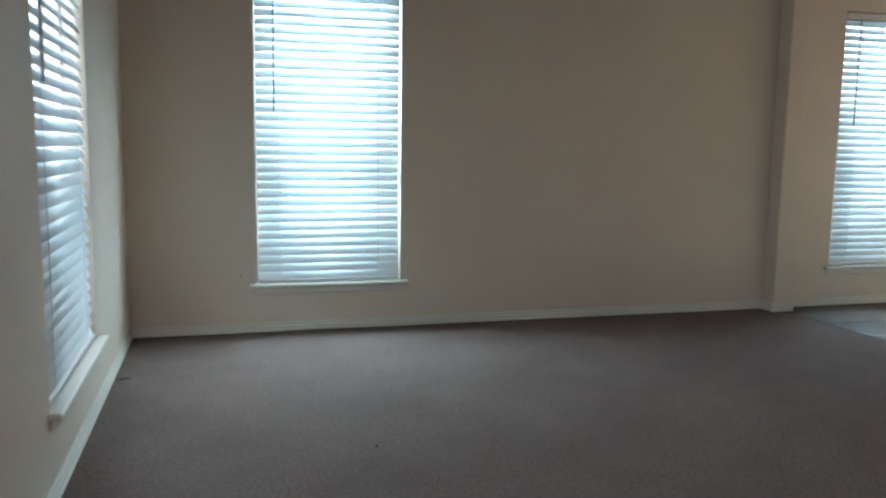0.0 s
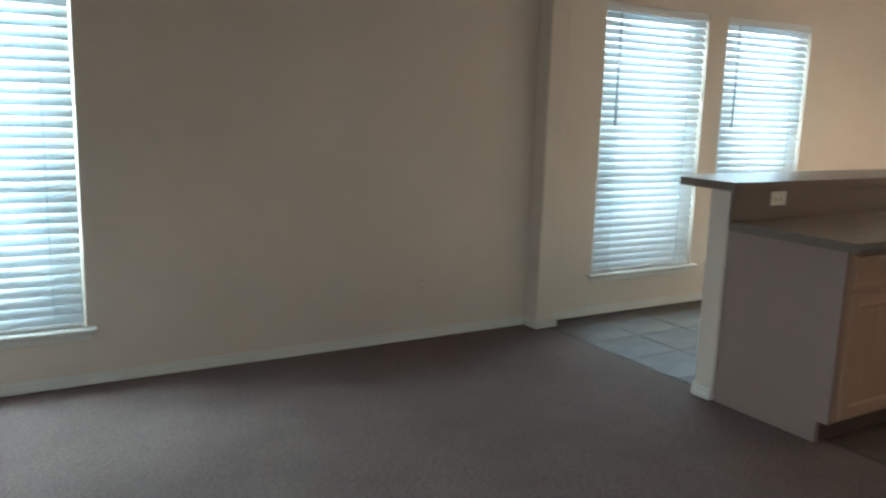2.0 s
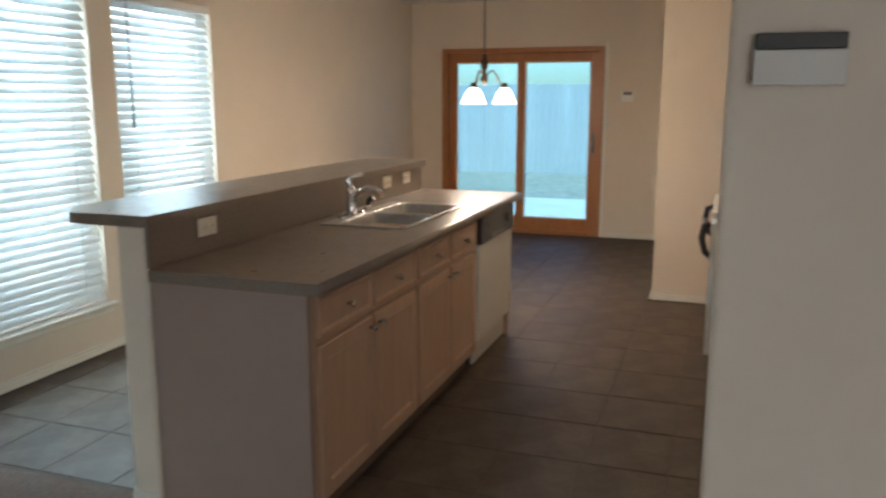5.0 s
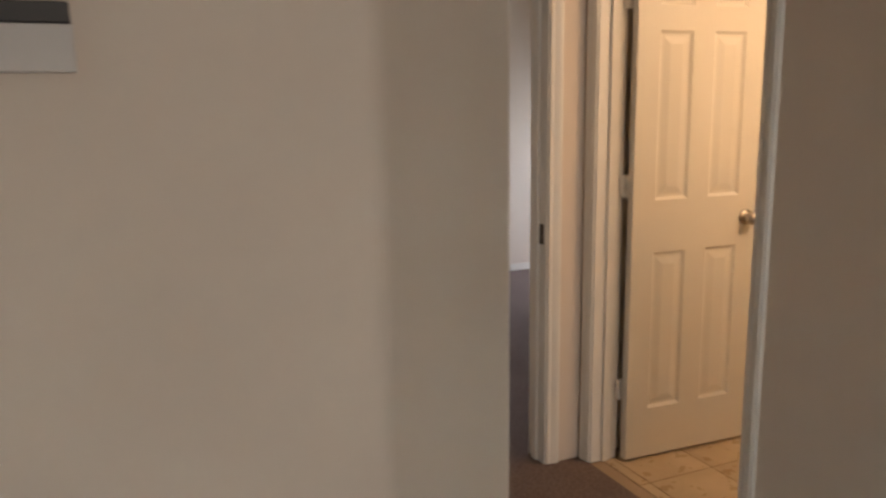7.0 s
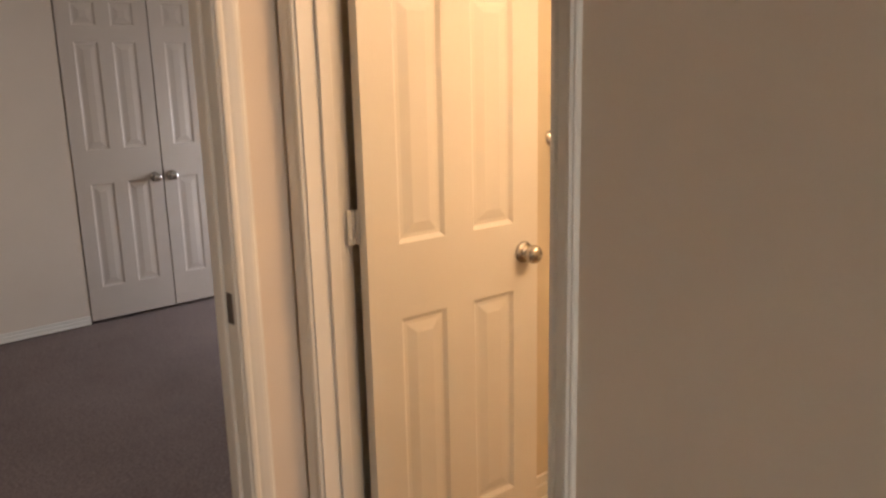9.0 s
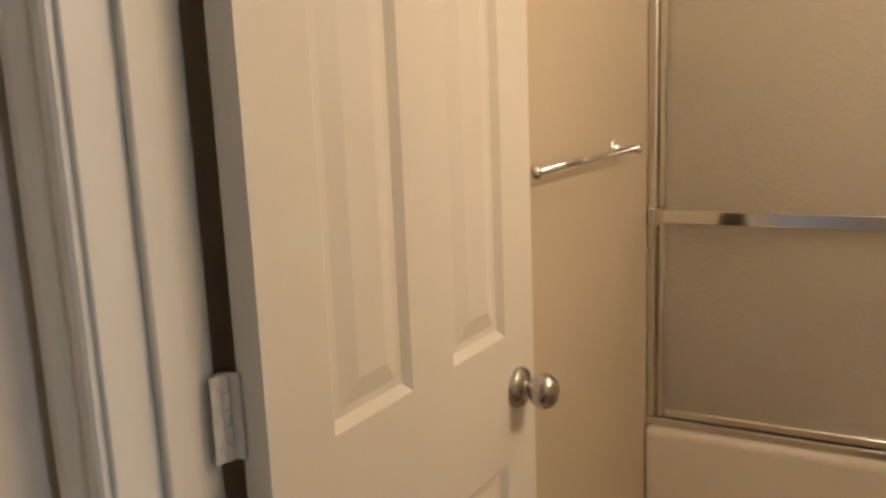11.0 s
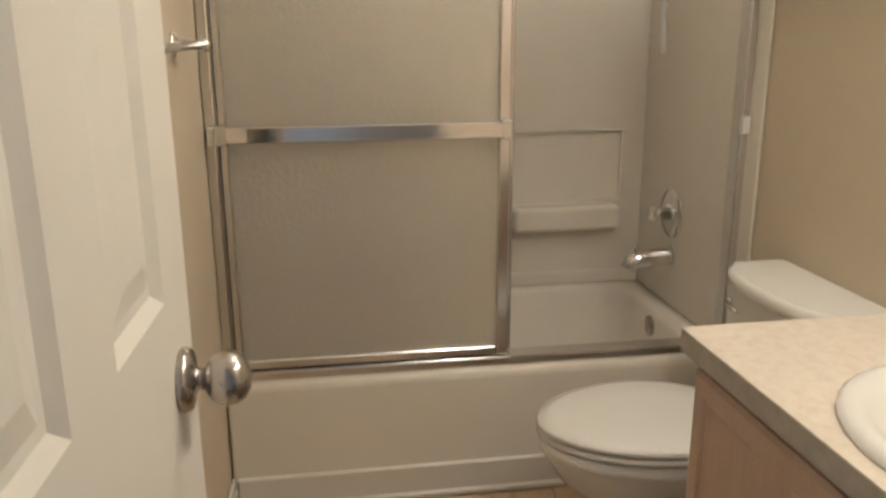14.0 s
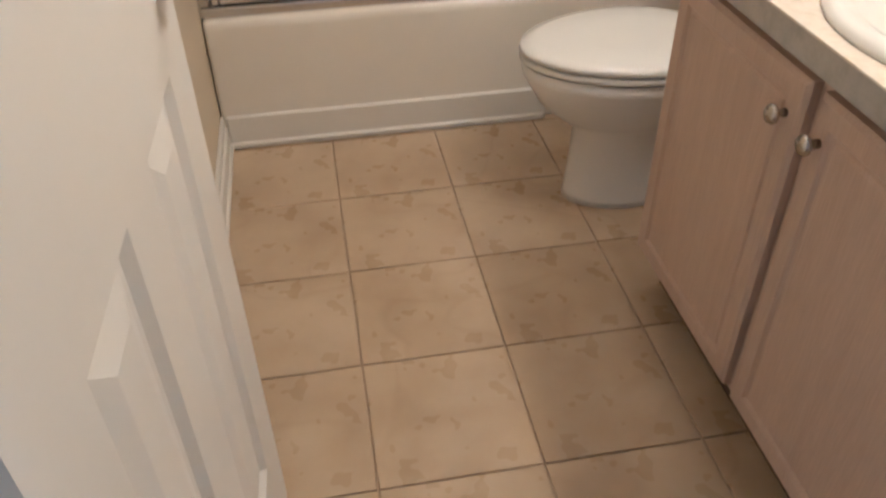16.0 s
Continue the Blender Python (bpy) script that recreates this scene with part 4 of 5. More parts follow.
# ---------- range ----------
rg = thing("range", "white enamel kitchen range with a black oven handle", "range", (6.58, -3.74, 0))
part("body", boxed(6.20, 6.96, -4.06, -3.42, 0.0, 0.905, bevel=0.008, seg=2), APPL, rg)
part("cooktop", boxed(6.195, 6.965, -4.06, -3.385, 0.906, 0.945, bevel=0.008, seg=2), APPL, rg)
part("backguard", boxed(6.20, 6.96, -4.075, -4.02, 0.926, 1.10, bevel=0.01, seg=2), APPL, rg)
od = part("oven_door", boxed(6.215, 6.945, -3.419, -3.385, 0.20, 0.885, bevel=0.008, seg=2), APPL, rg)
bm = bmesh.new()
tube(bm, [(6.24, -3.385, 0.875), (6.24, -3.352, 0.865), (6.24, -3.342, 0.80), (6.24, -3.360, 0.735), (6.24, -3.395, 0.705)], 0.017, 10)
tube(bm, [(6.24, -3.345, 0.80), (6.92, -3.345, 0.80)], 0.016, 10)
tube(bm, [(6.92, -3.385, 0.875), (6.92, -3.352, 0.865), (6.92, -3.342, 0.80), (6.92, -3.360, 0.735), (6.92, -3.395, 0.705)], 0.017, 10)
part("handle", bm, BLACKP, od, "black oven handle")
kc = thing("kitchen_counter", "taupe laminate counter end beside the range", "countertop", (7.55, -3.74, 0))
part("slab", boxed(6.97, 8.09, -4.07, -3.43, 0.868, 0.91, bevel=0.006, seg=2), COUNTER, kc)
part("body", boxed(6.97, 8.09, -4.07, -3.46, 0.0, 0.866), OAK, kc)

# ---------- bathroom ----------
RIM = 0.380
tub = thing("bathtub", "white fibreglass alcove bathtub with a plain apron", "bathtub", ((BEX + BWX) / 2, (TUBY + BSY) / 2, 0))
xa, xb, ya, yb = BWX + 0.004, BEX - 0.004, BSY + 0.004, TUBY
bm = bmesh.new()
loft(bm, [ring(xa, xb, ya, yb, 0.01, 0.001, 8), ring(xa, xb, ya, yb, 0.01, 0.004, 8), ring(xa, xb, ya, yb, 0.01, 0.012, 8), ring(xa, xb, ya, yb, 0.01, RIM - 0.045, 8), ring(xa, xb, ya, yb, 0.01, RIM - 0.03, 8), ring(xa, xb, ya, yb, 0.012, RIM - 0.008, 8), ring(xa + 0.008, xb - 0.008, ya + 0.008, yb - 0.012, 0.015, RIM, 8),
          ring(xa + 0.07, xb - 0.07, ya + 0.06, yb - 0.085, 0.12, RIM, 8), ring(xa + 0.085, xb - 0.085, ya + 0.072, yb - 0.10, 0.12, RIM - 0.02, 8), ring(xa + 0.13, xb - 0.16, ya + 0.10, yb - 0.13, 0.12, 0.12, 8), ring(xa + 0.18, xb - 0.24, ya + 0.15, yb - 0.18, 0.10, 0.075, 8)])
part("shell", bm, FIBRE, tub)
part("overflow_plate", lathe(bmesh.new(), [(0, 0), (0.036, 0), (0.034, 0.006), (0.012, 0.010), (0, 0.0105)], (BWX + 0.100, -7.82, 0.330), "x", 22), NICKEL, tub, "round chrome overflow plate")
tk = structure("tub_base_trim", boxed(BWX + 0.52, BEX - 0.017, TUBY + 0.0005, TUBY + 0.016, 0.001, 0.10, bevel=0.005), TRIM, "white base moulding along the tub apron", "trim")
structure("tub_shoe_trim", boxed(BWX + 0.52, BEX - 0.017, TUBY + 0.0165, TUBY + 0.030, 0.001, 0.022, bevel=0.006), TRIM, "white shoe moulding along the tub", "trim")

sur = thing("tub_surround", "white fibreglass tub surround with moulded recess and soap ledge", "tub surround", ((BEX + BWX) / 2, BSY, RIM))
st = 1.90
bm = bmesh.new()
NX0, NX1, NZ0, NZ1 = 3.797, 4.95, 0.70, 0.958
bk = wall_mesh("y", BSY + 0.001, BSY + 0.028, BWX + 0.012, BEX - 0.012, RIM + 0.001, st, [(NX0, NX1, NZ0, NZ1)])
part("back_panel", bk, FIBRE, sur)
part("recess_back", boxed(NX0, NX1, BSY + 0.001, BSY + 0.010, NZ0, NZ1), FIBRE, sur)
part("side_panel", boxed(BWX + 0.001, BWX + 0.0115, BSY + 0.001, TUBY - 0.08, RIM + 0.001, st, bevel=0.003), FIBRE, sur)
part("side_panel", boxed(BEX - 0.0115, BEX - 0.001, BSY + 0.001, TUBY - 0.08, RIM + 0.001, st, bevel=0.003), FIBRE, sur)
part("side_flange", boxed(BWX + 0.001, BWX + 0.010, TUBY - 0.079, TUBY + 0.045, RIM + 0.002, st, bevel=0.004), FIBRE, sur)
part("soap_ledge", boxed(3.815, 4.214, BSY + 0.0285, BSY + 0.10, 0.60, 0.692, bevel=0.018, seg=3), FIBRE, sur)
part("top_cove", boxed(BWX + 0.013, BEX - 0.013, BSY + 0.0285, BSY + 0.05, 1.74, 1.81, bevel=0.009, seg=2), FIBRE, sur)
part("lower_step", boxed(BWX + 0.013, BEX - 0.013, BSY + 0.0285, BSY + 0.045, RIM + 0.002, 0.435, bevel=0.007, seg=2), FIBRE, sur)
bm = bmesh.new()
tube(bm, [(4.21, BSY + 0.065, 0.652), (4.62, BSY + 0.065, 0.652)], 0.009, 10)
lathe(bm, [(0, 0), (0.02, 0), (0.018, 0.02), (0, 0.021)], (4.62, BSY + 0.065, 0.652), "x", 14)
part("grab_rod", bm, CHROME, sur, "short chrome rod")

valve = thing("shower_valve", "chrome single handle shower valve with round plate on the surround", "valve", (BWX + 0.012, -7.90, 0.705))
part("escutcheon", lathe(bmesh.new(), [(0, 0.0), (0.085, 0.0), (0.083, 0.006), (0.05, 0.012), (0.03, 0.014), (0, 0.015)], (BWX + 0.0122, -7.90, 0.705), "x", 30), CHROME, valve)
bm = bmesh.new()
lathe(bm, [(0, 0.015), (0.022, 0.015), (0.020, 0.05), (0.026, 0.055), (0.024, 0.075), (0, 0.077)], (BWX + 0.012, -7.90, 0.705), "x", 18)
tube(bm, [(BWX + 0.075, -7.90, 0.705), (BWX + 0.10, -7.85, 0.725), (BWX + 0.115, -7.83, 0.705)], [0.008, 0.009, 0.011], 10)
part("handle", bm, CHROME, valve)
spout = thing("tub_spout", "chrome tub spout with a diverter knob", "spout", (BWX + 0.012, -7.89, 0.557))
bm = bmesh.new()
tube(bm, [(BWX + 0.0122, -7.89, 0.557), (BWX + 0.03, -7.89, 0.557), (BWX + 0.12, -7.89, 0.550), (BWX + 0.155, -7.89, 0.537), (BWX + 0.165, -7.89, 0.517)], [0.034, 0.031, 0.030, 0.029, 0.024], 16)
lathe(bm, [(0, 0.69), (0.006, 0.69), (0.006, 0.71), (0.010, 0.712), (0.009, 0.72), (0, 0.721)], (BWX + 0.14, -7.89, -0.118), "z", 10)
part("body", bm, CHROME, spout)
hose = thing("shower_hose", "white hand shower hose hanging down the surround", "hose", (BWX + 0.05, -7.92, 1.86))
bm = bmesh.new()
tube(bm, [(BWX + 0.05, -7.92, 1.86), (BWX + 0.055, -7.96, 1.72), (BWX + 0.045, -7.99, 1.54), (BWX + 0.035, -8.02, 1.36), (BWX + 0.035, -8.01, 1.28), (BWX + 0.05, -7.97, 1.24)], 0.009, 10)
part("hose", bm, WHITE, hose)

# sliding tub doors
GY = TUBY - 0.045
sd = thing("tub_door", "chrome framed sliding tub doors with obscure glass, both slid to one side", "shower door", (4.5, GY, RIM))
TOPZ = 1.74
part("bottom_track", boxed(BWX + 0.011, BEX - 0.002, GY - 0.032, GY + 0.032, RIM + 0.0005, RIM + 0.030, bevel=0.006, seg=2), ALU, sd)
part("header", boxed(BWX + 0.011, BEX - 0.002, GY - 0.032, GY + 0.032, TOPZ, TOPZ + 0.055, bevel=0.008, seg=2), ALU, sd)
for x0, x1 in ((BWX + 0.011, BWX + 0.036), (BEX - 0.030, BEX - 0.002)):
    j = part("wall_jamb", boxed(x0, x1, GY - 0.028, GY + 0.028, RIM + 0.031, TOPZ - 0.001, bevel=0.005, seg=2), ALU, sd)
    part("bumper", boxed(x0 - 0.004 if x0 > 4.5 else x0 + 0.002, x1 - 0.006 if x0 > 4.5 else x1 + 0.004, GY + 0.0285, GY + 0.040, 1.03, 1.08, bevel=0.003), WHITE, j)
for name, yo, x0, x1 in (("outer_door", 0.014, 4.388, BEX - 0.034), ("inner_door", -0.016, 4.373, BEX - 0.040)):
    y0, y1 = GY + yo - 0.010, GY + yo + 0.010
    d = part(name, boxed(x0, x0 + 0.034, y0, y1, RIM + 0.033, TOPZ - 0.002, bevel=0.005, seg=2), ALU, sd)
    part("stile", boxed(x1 - 0.022, x1, y0, y1, RIM + 0.033, TOPZ - 0.002, bevel=0.004), ALU, d)
    part("rail", boxed(x0 + 0.034, x1 - 0.022, y0, y1, RIM + 0.033, RIM + 0.060, bevel=0.004), ALU, d)
    part("rail", boxed(x0 + 0.034, x1 - 0.022, y0, y1, TOPZ - 0.030, TOPZ - 0.002, bevel=0.004), ALU, d)
    g = part("pane", boxed(x0 + 0.030, x1 - 0.018, GY + yo - 0.0025, GY + yo + 0.0025, RIM + 0.056, TOPZ - 0.026), FROST, d, "pebbled obscure glass")
    if yo > 0:
        tb = part("towel_bar", boxed(x0 + 0.030, x1 - 0.004, y1 + 0.030, y1 + 0.036, 1.040, 1.080, bevel=0.0025), CHROME, d, "flat chrome towel bar")
        for xx in (x0 + 0.006, x1 - 0.024):
            part("bracket", boxed(xx, xx + 0.028, y1 + 0.0005, y1 + 0.037, 1.035, 1.085, bevel=0.003), ALU, tb)

rack = thing("towel_bar", "chrome towel bar with round posts on the bathroom wall", "towel bar", (BEX, -6.76, 1.285))
for yy in (-6.42, -7.11):
    bm = bmesh.new()
    lathe(bm, [(0, 0), (0.026, 0), (0.026, -0.005), (0.018, -0.009), (0.010, -0.014), (0.008, -0.045), (0.011, -0.052), (0.014, -0.062), (0.012, -0.074), (0, -0.077)], (BEX - 0.0005, yy, 1.285), "x", 20)
    part("post", bm, CHROME, rack)
bm = bmesh.new()
tube(bm, [(BEX - 0.063, -6.42, 1.285), (BEX - 0.063, -7.11, 1.285)], 0.008, 12)
part("bar", bm, CHROME, rack)

# toilet, facing east, tank on the west wall
TY = -7.01
to = thing("toilet", "white porcelain toilet with a closed lid", "toilet", (BWX + 0.36, TY, 0))


def oval(cx, cy, rx0, rx1, ry, z, n=36):
    """An egg-shaped ring: rx0 towards the wall, rx1 towards the room."""
    pts = []
    for k in range(n):
        a = k * math.tau / n
        c, s = math.cos(a), math.sin(a)
        pts.append((cx + (rx1 if c > 0 else rx0) * c, cy + ry * s * (1 - 0.08 * max(c, 0)), z))
    return pts


bm = bmesh.new()
loft(bm, [oval(BWX + 0.445, TY, 0.20, 0.142, 0.098, 0.0), oval(BWX + 0.445, TY, 0.19, 0.138, 0.094, 0.02), oval(BWX + 0.445, TY, 0.18, 0.130, 0.088, 0.12), oval(BWX + 0.445, TY, 0.18, 0.128, 0.086, 0.205), oval(BWX + 0.445, TY, 0.19, 0.165, 0.108, 0.235), oval(BWX + 0.445, TY, 0.21, 0.222, 0.150, 0.285), oval(BWX + 0.445, TY, 0.22, 0.265, 0.182, 0.36), oval(BWX + 0.445, TY, 0.22, 0.27, 0.186, 0.392)])
part("bowl", bm, PORC, to)
bm = bmesh.new()
loft(bm, [oval(BWX + 0.445, TY, 0.22, 0.268, 0.184, 0.394), oval(BWX + 0.445, TY, 0.225, 0.274, 0.190, 0.398), oval(BWX + 0.445, TY, 0.225, 0.274, 0.190, 0.408), oval(BWX + 0.445, TY, 0.22, 0.268, 0.185, 0.412)])
part("seat", bm, PORC, to)
bm = bmesh.new()
loft(bm, [oval(BWX + 0.445, TY, 0.22, 0.268, 0.185, 0.4145), oval(BWX + 0.445, TY, 0.225, 0.276, 0.191, 0.419), oval(BWX + 0.445, TY, 0.223, 0.272, 0.188, 0.430), oval(BWX + 0.445, TY, 0.20, 0.24, 0.165, 0.437), oval(BWX + 0.445, TY, 0.12, 0.14, 0.09, 0.440)])
part("lid", bm, PORC, to)
part("pedestal_back", boxed(BWX + 0.09, BWX + 0.30, TY - 0.11, TY + 0.11, 0.0, 0.37, bevel=0.03, seg=3), PORC, to)
bm = bmesh.new()
loft(bm, [ring(BWX + 0.02, BWX + 0.175, TY - 0.18, TY + 0.18, 0.045, 0.365), ring(BWX + 0.014, BWX + 0.18, TY - 0.195, TY + 0.195, 0.05, 0.45), ring(BWX + 0.012, BWX + 0.185, TY - 0.203, TY + 0.203, 0.05, 0.695)])
part("tank", bm, PORC, to)


def bowed(x0, x1, half, z, n=10):
    pts = [(x0, TY - half), (x0, TY + half)]
    for k in range(n + 1):
        s = 1 - 2 * k / n
        pts.append((x1 - 0.035 * s * s - 0.02 * abs(s) ** 6, TY + half * s))
    return [(x, y, z) for x, y in pts]


bm = bmesh.new()
loft(bm, [bowed(BWX + 0.010, BWX + 0.205, 0.212, 0.6965), bowed(BWX + 0.006, BWX + 0.212, 0.218, 0.702), bowed(BWX + 0.006, BWX + 0.212, 0.218, 0.722), bowed(BWX + 0.012, BWX + 0.203, 0.209, 0.732)])
part("tank_lid", bm, PORC, to)
bm = bmesh.new()
lathe(bm, [(0, 0), (0.013, 0), (0.012, 0.012), (0, 0.013)], (BWX + 0.181, TY - 0.150, 0.645), "x", 14)
tube(bm, [(BWX + 0.196, TY - 0.150, 0.645), (BWX + 0.200, TY - 0.115, 0.642), (BWX + 0.200, TY - 0.085, 0.640)], 0.006, 8)
part("flush_lever", bm, CHROME, to, "chrome flush lever")

# vanity
VX, VY0, VY1, VZ = 4.229, -6.622, SW - 0.125, 0.757
va = thing("bath_vanity", "pinkish oak two door bathroom vanity cabinet", "vanity", ((VX + BWX) / 2, (VY0 + VY1) / 2, 0))
part("body", boxed(BWX + 0.002, VX, VY0, VY1, 0.118, VZ, bevel=0.002), VANWOOD, va)
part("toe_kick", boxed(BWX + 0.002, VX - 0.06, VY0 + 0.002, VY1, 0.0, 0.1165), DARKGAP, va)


def vanity_door(y0, y1, ky):
    """A framed door on the vanity's face, towards the east."""
    bm = bmesh.new()
    z0, z1, fr, t, x = 0.135, 0.727, 0.038, 0.02, VX + 0.001

    def rect(i, xx):
        return [(xx, y0 + i, z0 + i), (xx, y1 - i, z0 + i), (xx, y1 - i, z1 - i), (xx, y0 + i, z1 - i)]

    rings = [rect(0, x), rect(0, x + t - 0.006), rect(0.008, x + t), rect(fr, x + t), rect(fr + 0.006, x + t - 0.006), rect(fr + 0.012, x + t - 0.006), rect(fr + 0.016, x + t - 0.003)]
    for a, b in zip(rings, rings[1:]):
        for k in range(4):
            bm.faces.new([bm.verts.new(q) for q in (a[k], a[(k + 1) % 4], b[(k + 1) % 4], b[k])])
    bm.faces.new([bm.verts.new(q) for q in rings[-1]])
    bm.faces.new([bm.verts.new(q) for q in rings[0][::-1]])
    bmesh.ops.remove_doubles(bm, verts=bm.verts[:], dist=0.0002)
    bmesh.ops.recalc_face_normals(bm, faces=bm.faces[:])
    d = part("door", bm, VANWOOD, va)
    part("knob", small_knob(VX + 0.021, ky, 0.664, "x", 1), NICKEL, d, "satin nickel knob")


vanity_door(VY0 + 0.013, -6.193, -6.228)
vanity_door(-6.167, -5.76, -6.142)
vt = thing("bathroom_counter", "speckled cream laminate vanity top with a grey front edge", "countertop", ((VX + BWX) / 2, (VY0 + VY1) / 2, VZ))
BCX, BCY = 4.04, -6.145
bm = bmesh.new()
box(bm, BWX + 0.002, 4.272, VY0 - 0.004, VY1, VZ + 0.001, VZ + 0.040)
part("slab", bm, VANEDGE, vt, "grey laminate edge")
part("surface", prism(bmesh.new(), rounded([(BWX + 0.002, VY0 - 0.005), (4.273, VY0 - 0.005), (4.273, VY1), (BWX + 0.002, VY1)], [0, 0.012, 0, 0]), VZ + 0.0405, VZ + 0.0435), VANTOP, vt)
part("splash", boxed(BWX + 0.002, BWX + 0.022, VY0 - 0.03, VY1, VZ + 0.044, VZ + 0.13, bevel=0.004), VANTOP, vt)
sk = thing("bath_sink", "white oval porcelain drop-in sink in the vanity top", "sink", (BCX, BCY, VZ + 0.044))
bm = bmesh.new()
zt = VZ + 0.044
loft(bm, [oval(BCX, BCY, 0.205, 0.205, 0.255, zt), oval(BCX, BCY, 0.205, 0.205, 0.255, zt + 0.006), oval(BCX, BCY, 0.195, 0.195, 0.245, zt + 0.015), oval(BCX, BCY, 0.180, 0.180, 0.228, zt + 0.016), oval(BCX, BCY, 0.165, 0.165, 0.212, zt + 0.008), oval(BCX, BCY, 0.15, 0.15, 0.195, zt + 0.0025), oval(BCX, BCY, 0.06, 0.06, 0.08, zt + 0.001)])
part("basin", bm, PORC, sk)
part("drain", lathe(bmesh.new(), [(0, zt + 0.0012), (0.022, zt + 0.0012), (0.021, zt + 0.004), (0.012, zt + 0.0045), (0, zt + 0.0045)], (BCX, BCY, 0), "z", 20), CHROME, sk, "chrome drain")

# glass shelf with a chrome rail over the toilet
sh = thing("glass_shelf", "glass wall shelf with a chrome towel rail above the toilet", "shelf", (BWX, -7.0, 1.46))
for yy in (-7.31, -6.69):
    bm = bmesh.new()
    lathe(bm, [(0, 0), (0.022, 0), (0.020, 0.006), (0.009, 0.011), (0, 0.012)], (BWX + 0.0005, yy, 1.460), "x", 16)
    tube(bm, [(BWX + 0.008, yy, 1.460), (BWX + 0.118, yy, 1.460)], 0.006, 10)
    lathe(bm, [(0, 1.446), (0.010, 1.448), (0.011, 1.460), (0.007, 1.469), (0.006, 1.553), (0.009, 1.556), (0, 1.557)], (BWX + 0.118, yy, 0), "z", 14)
    part("bracket", bm, CHROME, sh)
bm = bmesh.new()
tube(bm, [(BWX + 0.118, -7.31, 1.460), (BWX + 0.118, -6.69, 1.460)], 0.006, 10)
part("rail", bm, CHROME, sh)
part("pane", boxed(BWX + 0.004, BWX + 0.135, -7.35, -6.65, 1.5575, 1.5655, bevel=0.002), glass_material("shelf_glass", 0.02, (0.82, 0.93, 0.88)).m, sh, "clear glass shelf")

# unseen bathroom lamps: vanity bar assumed from the warm light, ceiling dome added as fill
vl = thing("vanity_light", "unseen chrome bar with frosted bulbs, assumed above the vanity", "wall lamp", (BWX, BCY, 2.02))
part("back_bar", boxed(BWX + 0.0005, BWX + 0.03, BCY - 0.33, BCY + 0.33, 1.97, 2.07, bevel=0.008, seg=2), CHROME, vl)
for k in range(4):
    yy = BCY - 0.24 + 0.16 * k
    b = part("bulb", lathe(bmesh.new(), [(0, 0.03), (0.014, 0.031), (0.016, 0.05), (0.035, 0.065), (0.045, 0.09), (0.040, 0.115), (0.02, 0.133), (0, 0.136)], (BWX, yy, 2.02), "x", 20), LIT, vl, "lit frosted globe bulb")
    b.visible_shadow = False
d = bpy.data.lights.new("vanity_lamp", "AREA")
d.shape, d.size, d.size_y, d.energy, d.color = "RECTANGLE", 0.6, 0.1, LAMP_BATH, BATHWARM
vlamp = new("vanity_lamp", d)
vlamp.matrix_world = look((BWX + 0.15, BCY, 2.02), (4.7, BCY, 1.2))

cl = thing("ceiling_light", "unseen round ceiling dome, added to light the room", "ceiling lamp", (4.25, -6.80, CH), group="ceiling lights")
part("base_ring", lathe(bmesh.new(), [(0, CH - 0.001), (0.15, CH - 0.001), (0.152, CH - 0.02), (0, CH - 0.021)], (4.25, -6.80, 0), "z", 28), WHITE, cl)
part("dome", lathe(bmesh.new(), [(0.14, CH - 0.021), (0.138, CH - 0.04), (0.11, CH - 0.075), (0.06, CH - 0.095), (0, CH - 0.10)], (4.25, -6.80, 0), "z", 28), LIT, cl, "lit frosted dome")
# kitchen dome, also out of view, assumed from the lit cabinet fronts
copy_thing(cl, pose(6.2, -2.75, CH))
for nm, x, y, e, c in (("bath_dome_light", 4.25, -6.80, LAMP_DOME, BATHWARM), ("kitchen_dome_light", 6.2, -2.75, LAMP_KIT, WARM)):
    lp = new(nm, bpy.data.lights.new(nm, "POINT"))
    lp.data.energy, lp.data.color, lp.data.shadow_soft_size = e, c, 0.12
    lp.location = (x, y, CH - 0.24)

# small marks left behind
nail = thing("nail", "small dark nail head standing out of painted drywall", "nail", (0.63, 0.0, 0.352))
part("head", lathe(bmesh.new(), [(0, -0.0005), (0.004, -0.0005), (0.005, -0.006), (0.003, -0.008), (0, -0.0082)], (0.63, 0, 0.352), "y", 10), BLACKP, nail)
for x, y, a, l in ((0.06, -0.86, 0.4, 0.030), (1.08, -1.98, 1.1, 0.016)):
    lint = thing("lint_scrap", "small dark scrap of lint on the carpet", "debris", (x, y, 0.0), group="carpet debris")
    bm = bmesh.new()
    tube(bm, [(x - l * math.cos(a), y - l * math.sin(a), 0.004), (x, y + 0.003, 0.007), (x + l * math.cos(a), y + l * math.sin(a), 0.004)], [0.003, 0.005, 0.003], 6)
    part("scrap", bm, BLACKP, lint)

# ---------- outdoors ----------
structure("ground", boxed(-60, 80, -60, 60, -0.25, -0.16), GRASS, "pale dry lawn", "ground")
structure("patio", boxed(EX + 0.152, 14.2, -6.5, 2.5, -0.158, -0.03, bevel=0.01), CONCRETE, "sunlit pale concrete patio slab", "patio")
fence = thing("fence", "weathered grey board fence along the patio", "fence", (19.5, -1.4, -0.16))
me = None
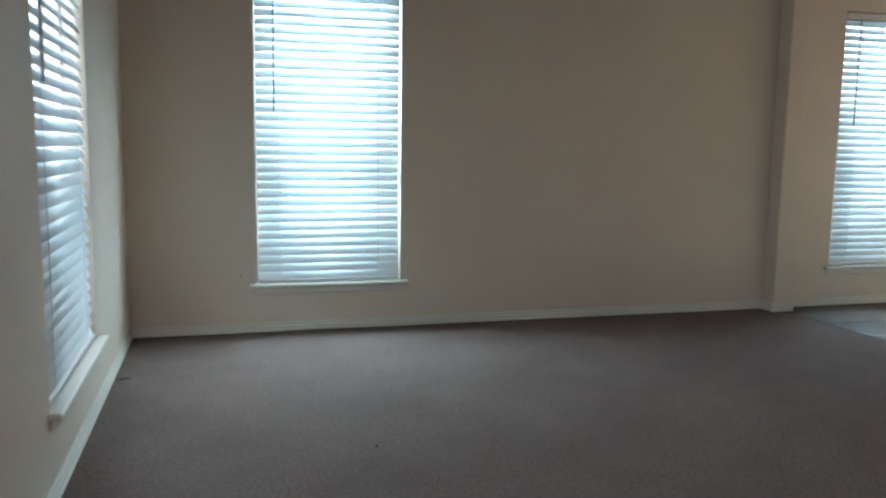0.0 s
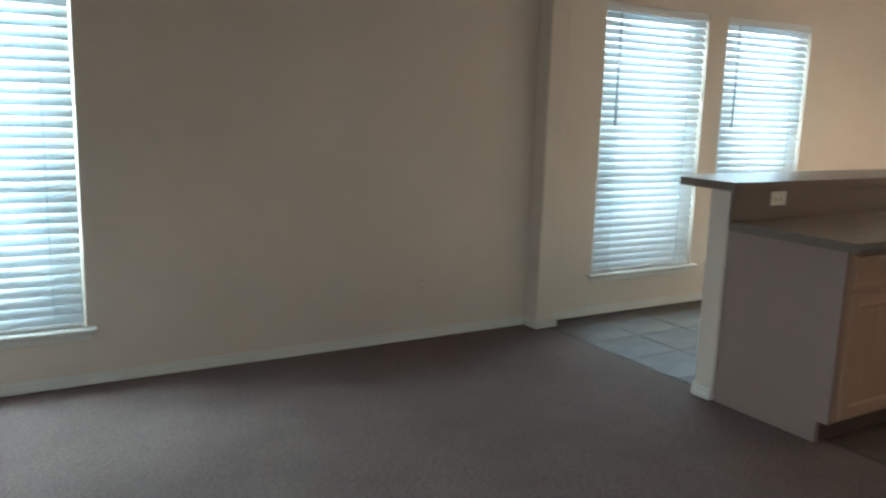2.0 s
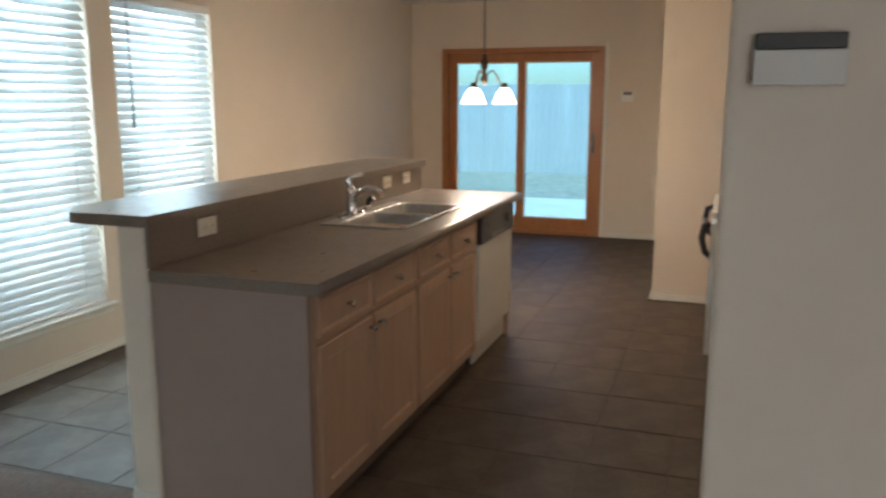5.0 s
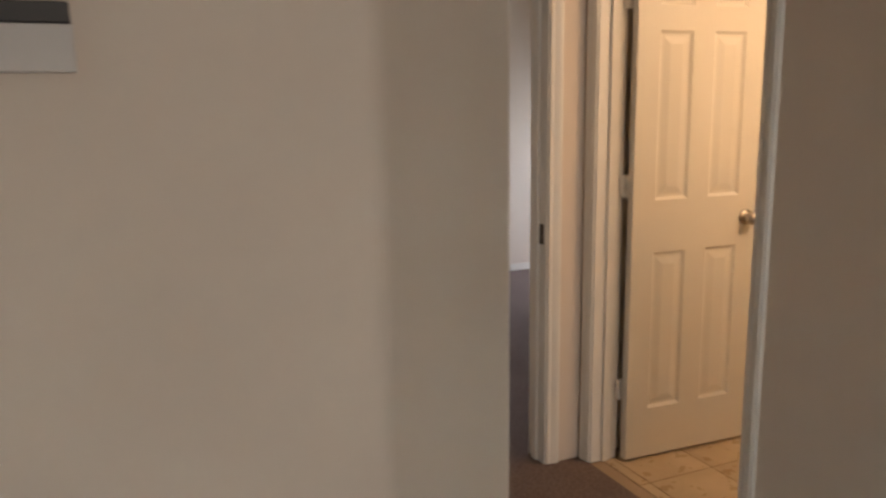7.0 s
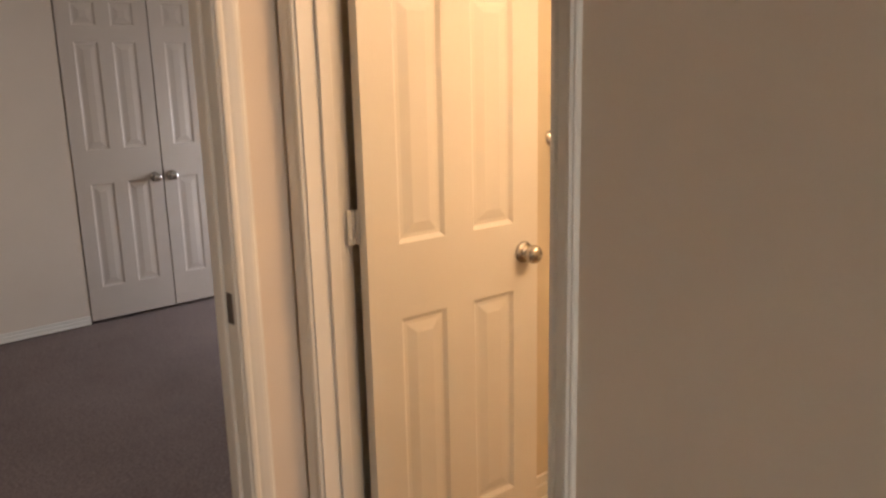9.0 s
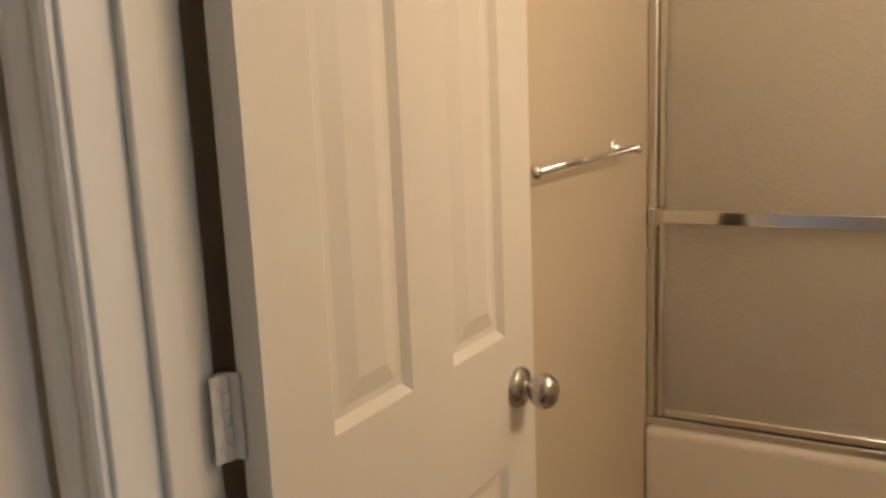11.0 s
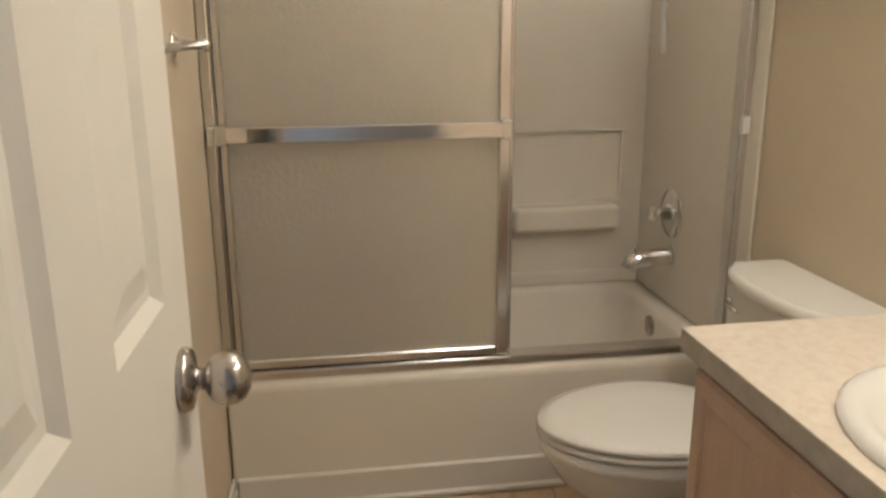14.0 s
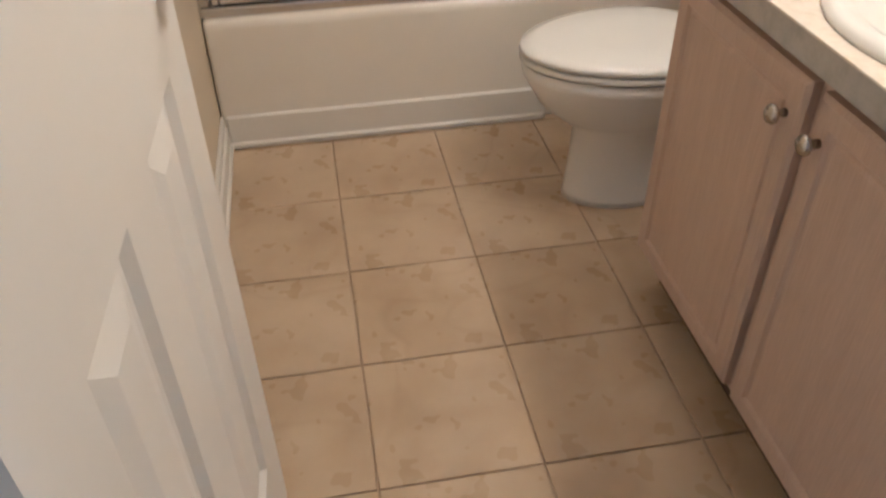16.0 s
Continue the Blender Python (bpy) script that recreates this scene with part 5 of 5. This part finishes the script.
for k in range(110):
    yy = -10.5 + 0.148 * k
    if me is None:
        bm = boxed(-0.009, 0.009, -0.070, 0.070, 0, 1.95, bevel=0.003)
        b0 = part("board", bm, FENCE, fence, local=True)
        me = b0.data
    else:
        b0 = new("board", me)
        b0.parent = fence
    b0.location = (random.uniform(-0.004, 0.004), yy + 1.4, random.uniform(-0.012, 0.012))
for z in (0.3, 1.0, 1.6):
    part("rail", boxed(19.512, 19.55, -10.6, 5.7, z - 0.20, z - 0.11, bevel=0.004), FENCE, fence)
for nm, x0, x1, y0, y1, hz in (("neighbour_house", -2.0, 9.5, 6.5, 14.0, 2.9), ("neighbour_house", -12.0, -5.5, -7.0, 2.0, 2.9)):
    h = thing(nm, "pale sided neighbouring house with a shingle roof", "house", ((x0 + x1) / 2, (y0 + y1) / 2, -0.16))
    part("wall", boxed(x0, x1, y0, y1, -0.16, hz, bevel=0.02), STUCCO, h)
    bm = bmesh.new()
    xm, ym = (x0 + x1) / 2, (y0 + y1) / 2
    o = 0.4
    pts = [(x0 - o, y0 - o, hz), (x1 + o, y0 - o, hz), (x1 + o, y1 + o, hz), (x0 - o, y1 + o, hz)]
    vs = [bm.verts.new(p) for p in pts]
    r0, r1 = bm.verts.new((x0 + 2.2, ym, hz + 1.7)), bm.verts.new((x1 - 2.2, ym, hz + 1.7))
    bm.faces.new(vs[::-1])
    bm.faces.new((vs[0], vs[1], r1, r0))
    bm.faces.new((vs[2], vs[3], r0, r1))
    bm.faces.new((vs[1], vs[2], r1))
    bm.faces.new((vs[3], vs[0], r0))
    bmesh.ops.recalc_face_normals(bm, faces=bm.faces[:])
    part("roof", bm, SHINGLE, h)

# ---------- floor tiles, last ----------
def tiles(parent, mat, xs, ys, top, thick, joint, skip=()):
    """Square tiles between the joint lines xs and ys, cut at the room's edges; alike tiles share a mesh."""
    shapes = {}
    for x0, x1 in zip(xs, xs[1:]):
        for y0, y1 in zip(ys, ys[1:]):
            cx, cy = (x0 + x1) / 2, (y0 + y1) / 2
            if any(a < cx < b and c < cy < d for a, b, c, d in skip):
                continue
            w, l = round(x1 - x0 - joint, 4), round(y1 - y0 - joint, 4)
            if w < 0.02 or l < 0.02:
                continue
            if (w, l) not in shapes:
                bm = boxed(-w / 2, w / 2, -l / 2, l / 2, -thick, 0, bevel=0.0015)
                me = bpy.data.meshes.new("tile")
                bm.to_mesh(me)
                bm.free()
                me.materials.append(mat)
                shapes[(w, l)] = me
            t = new("tile", shapes[(w, l)])
            t.parent = parent
            t.location = (cx, cy, top + random.uniform(-0.0006, 0.0004))


def lines(lo, hi, start, step):
    k0 = math.floor((lo - start) / step) + 1
    out = [lo]
    v = start + k0 * step
    while v < hi - 0.015:
        if v > lo + 0.015:
            out.append(v)
        v += step
    return out + [hi]


tiles(kitchen_floor, KTILE, lines(4.36, EX, 5.60, 0.405), lines(-4.08, 0.0, -2.60, 0.345), 0.0, 0.008, 0.006, [(4.45, 7.0, -2.0, -1.5), (8.11, 20, -5, -2.97), (6.2, 8.11, -4.2, -3.5)])
tiles(bath_floor, BTILE, lines(BWX, BEX, 4.567, 0.306), lines(TUBY - 0.01, SW - 0.06, -7.10, 0.306), 0.0, 0.007, 0.0032)
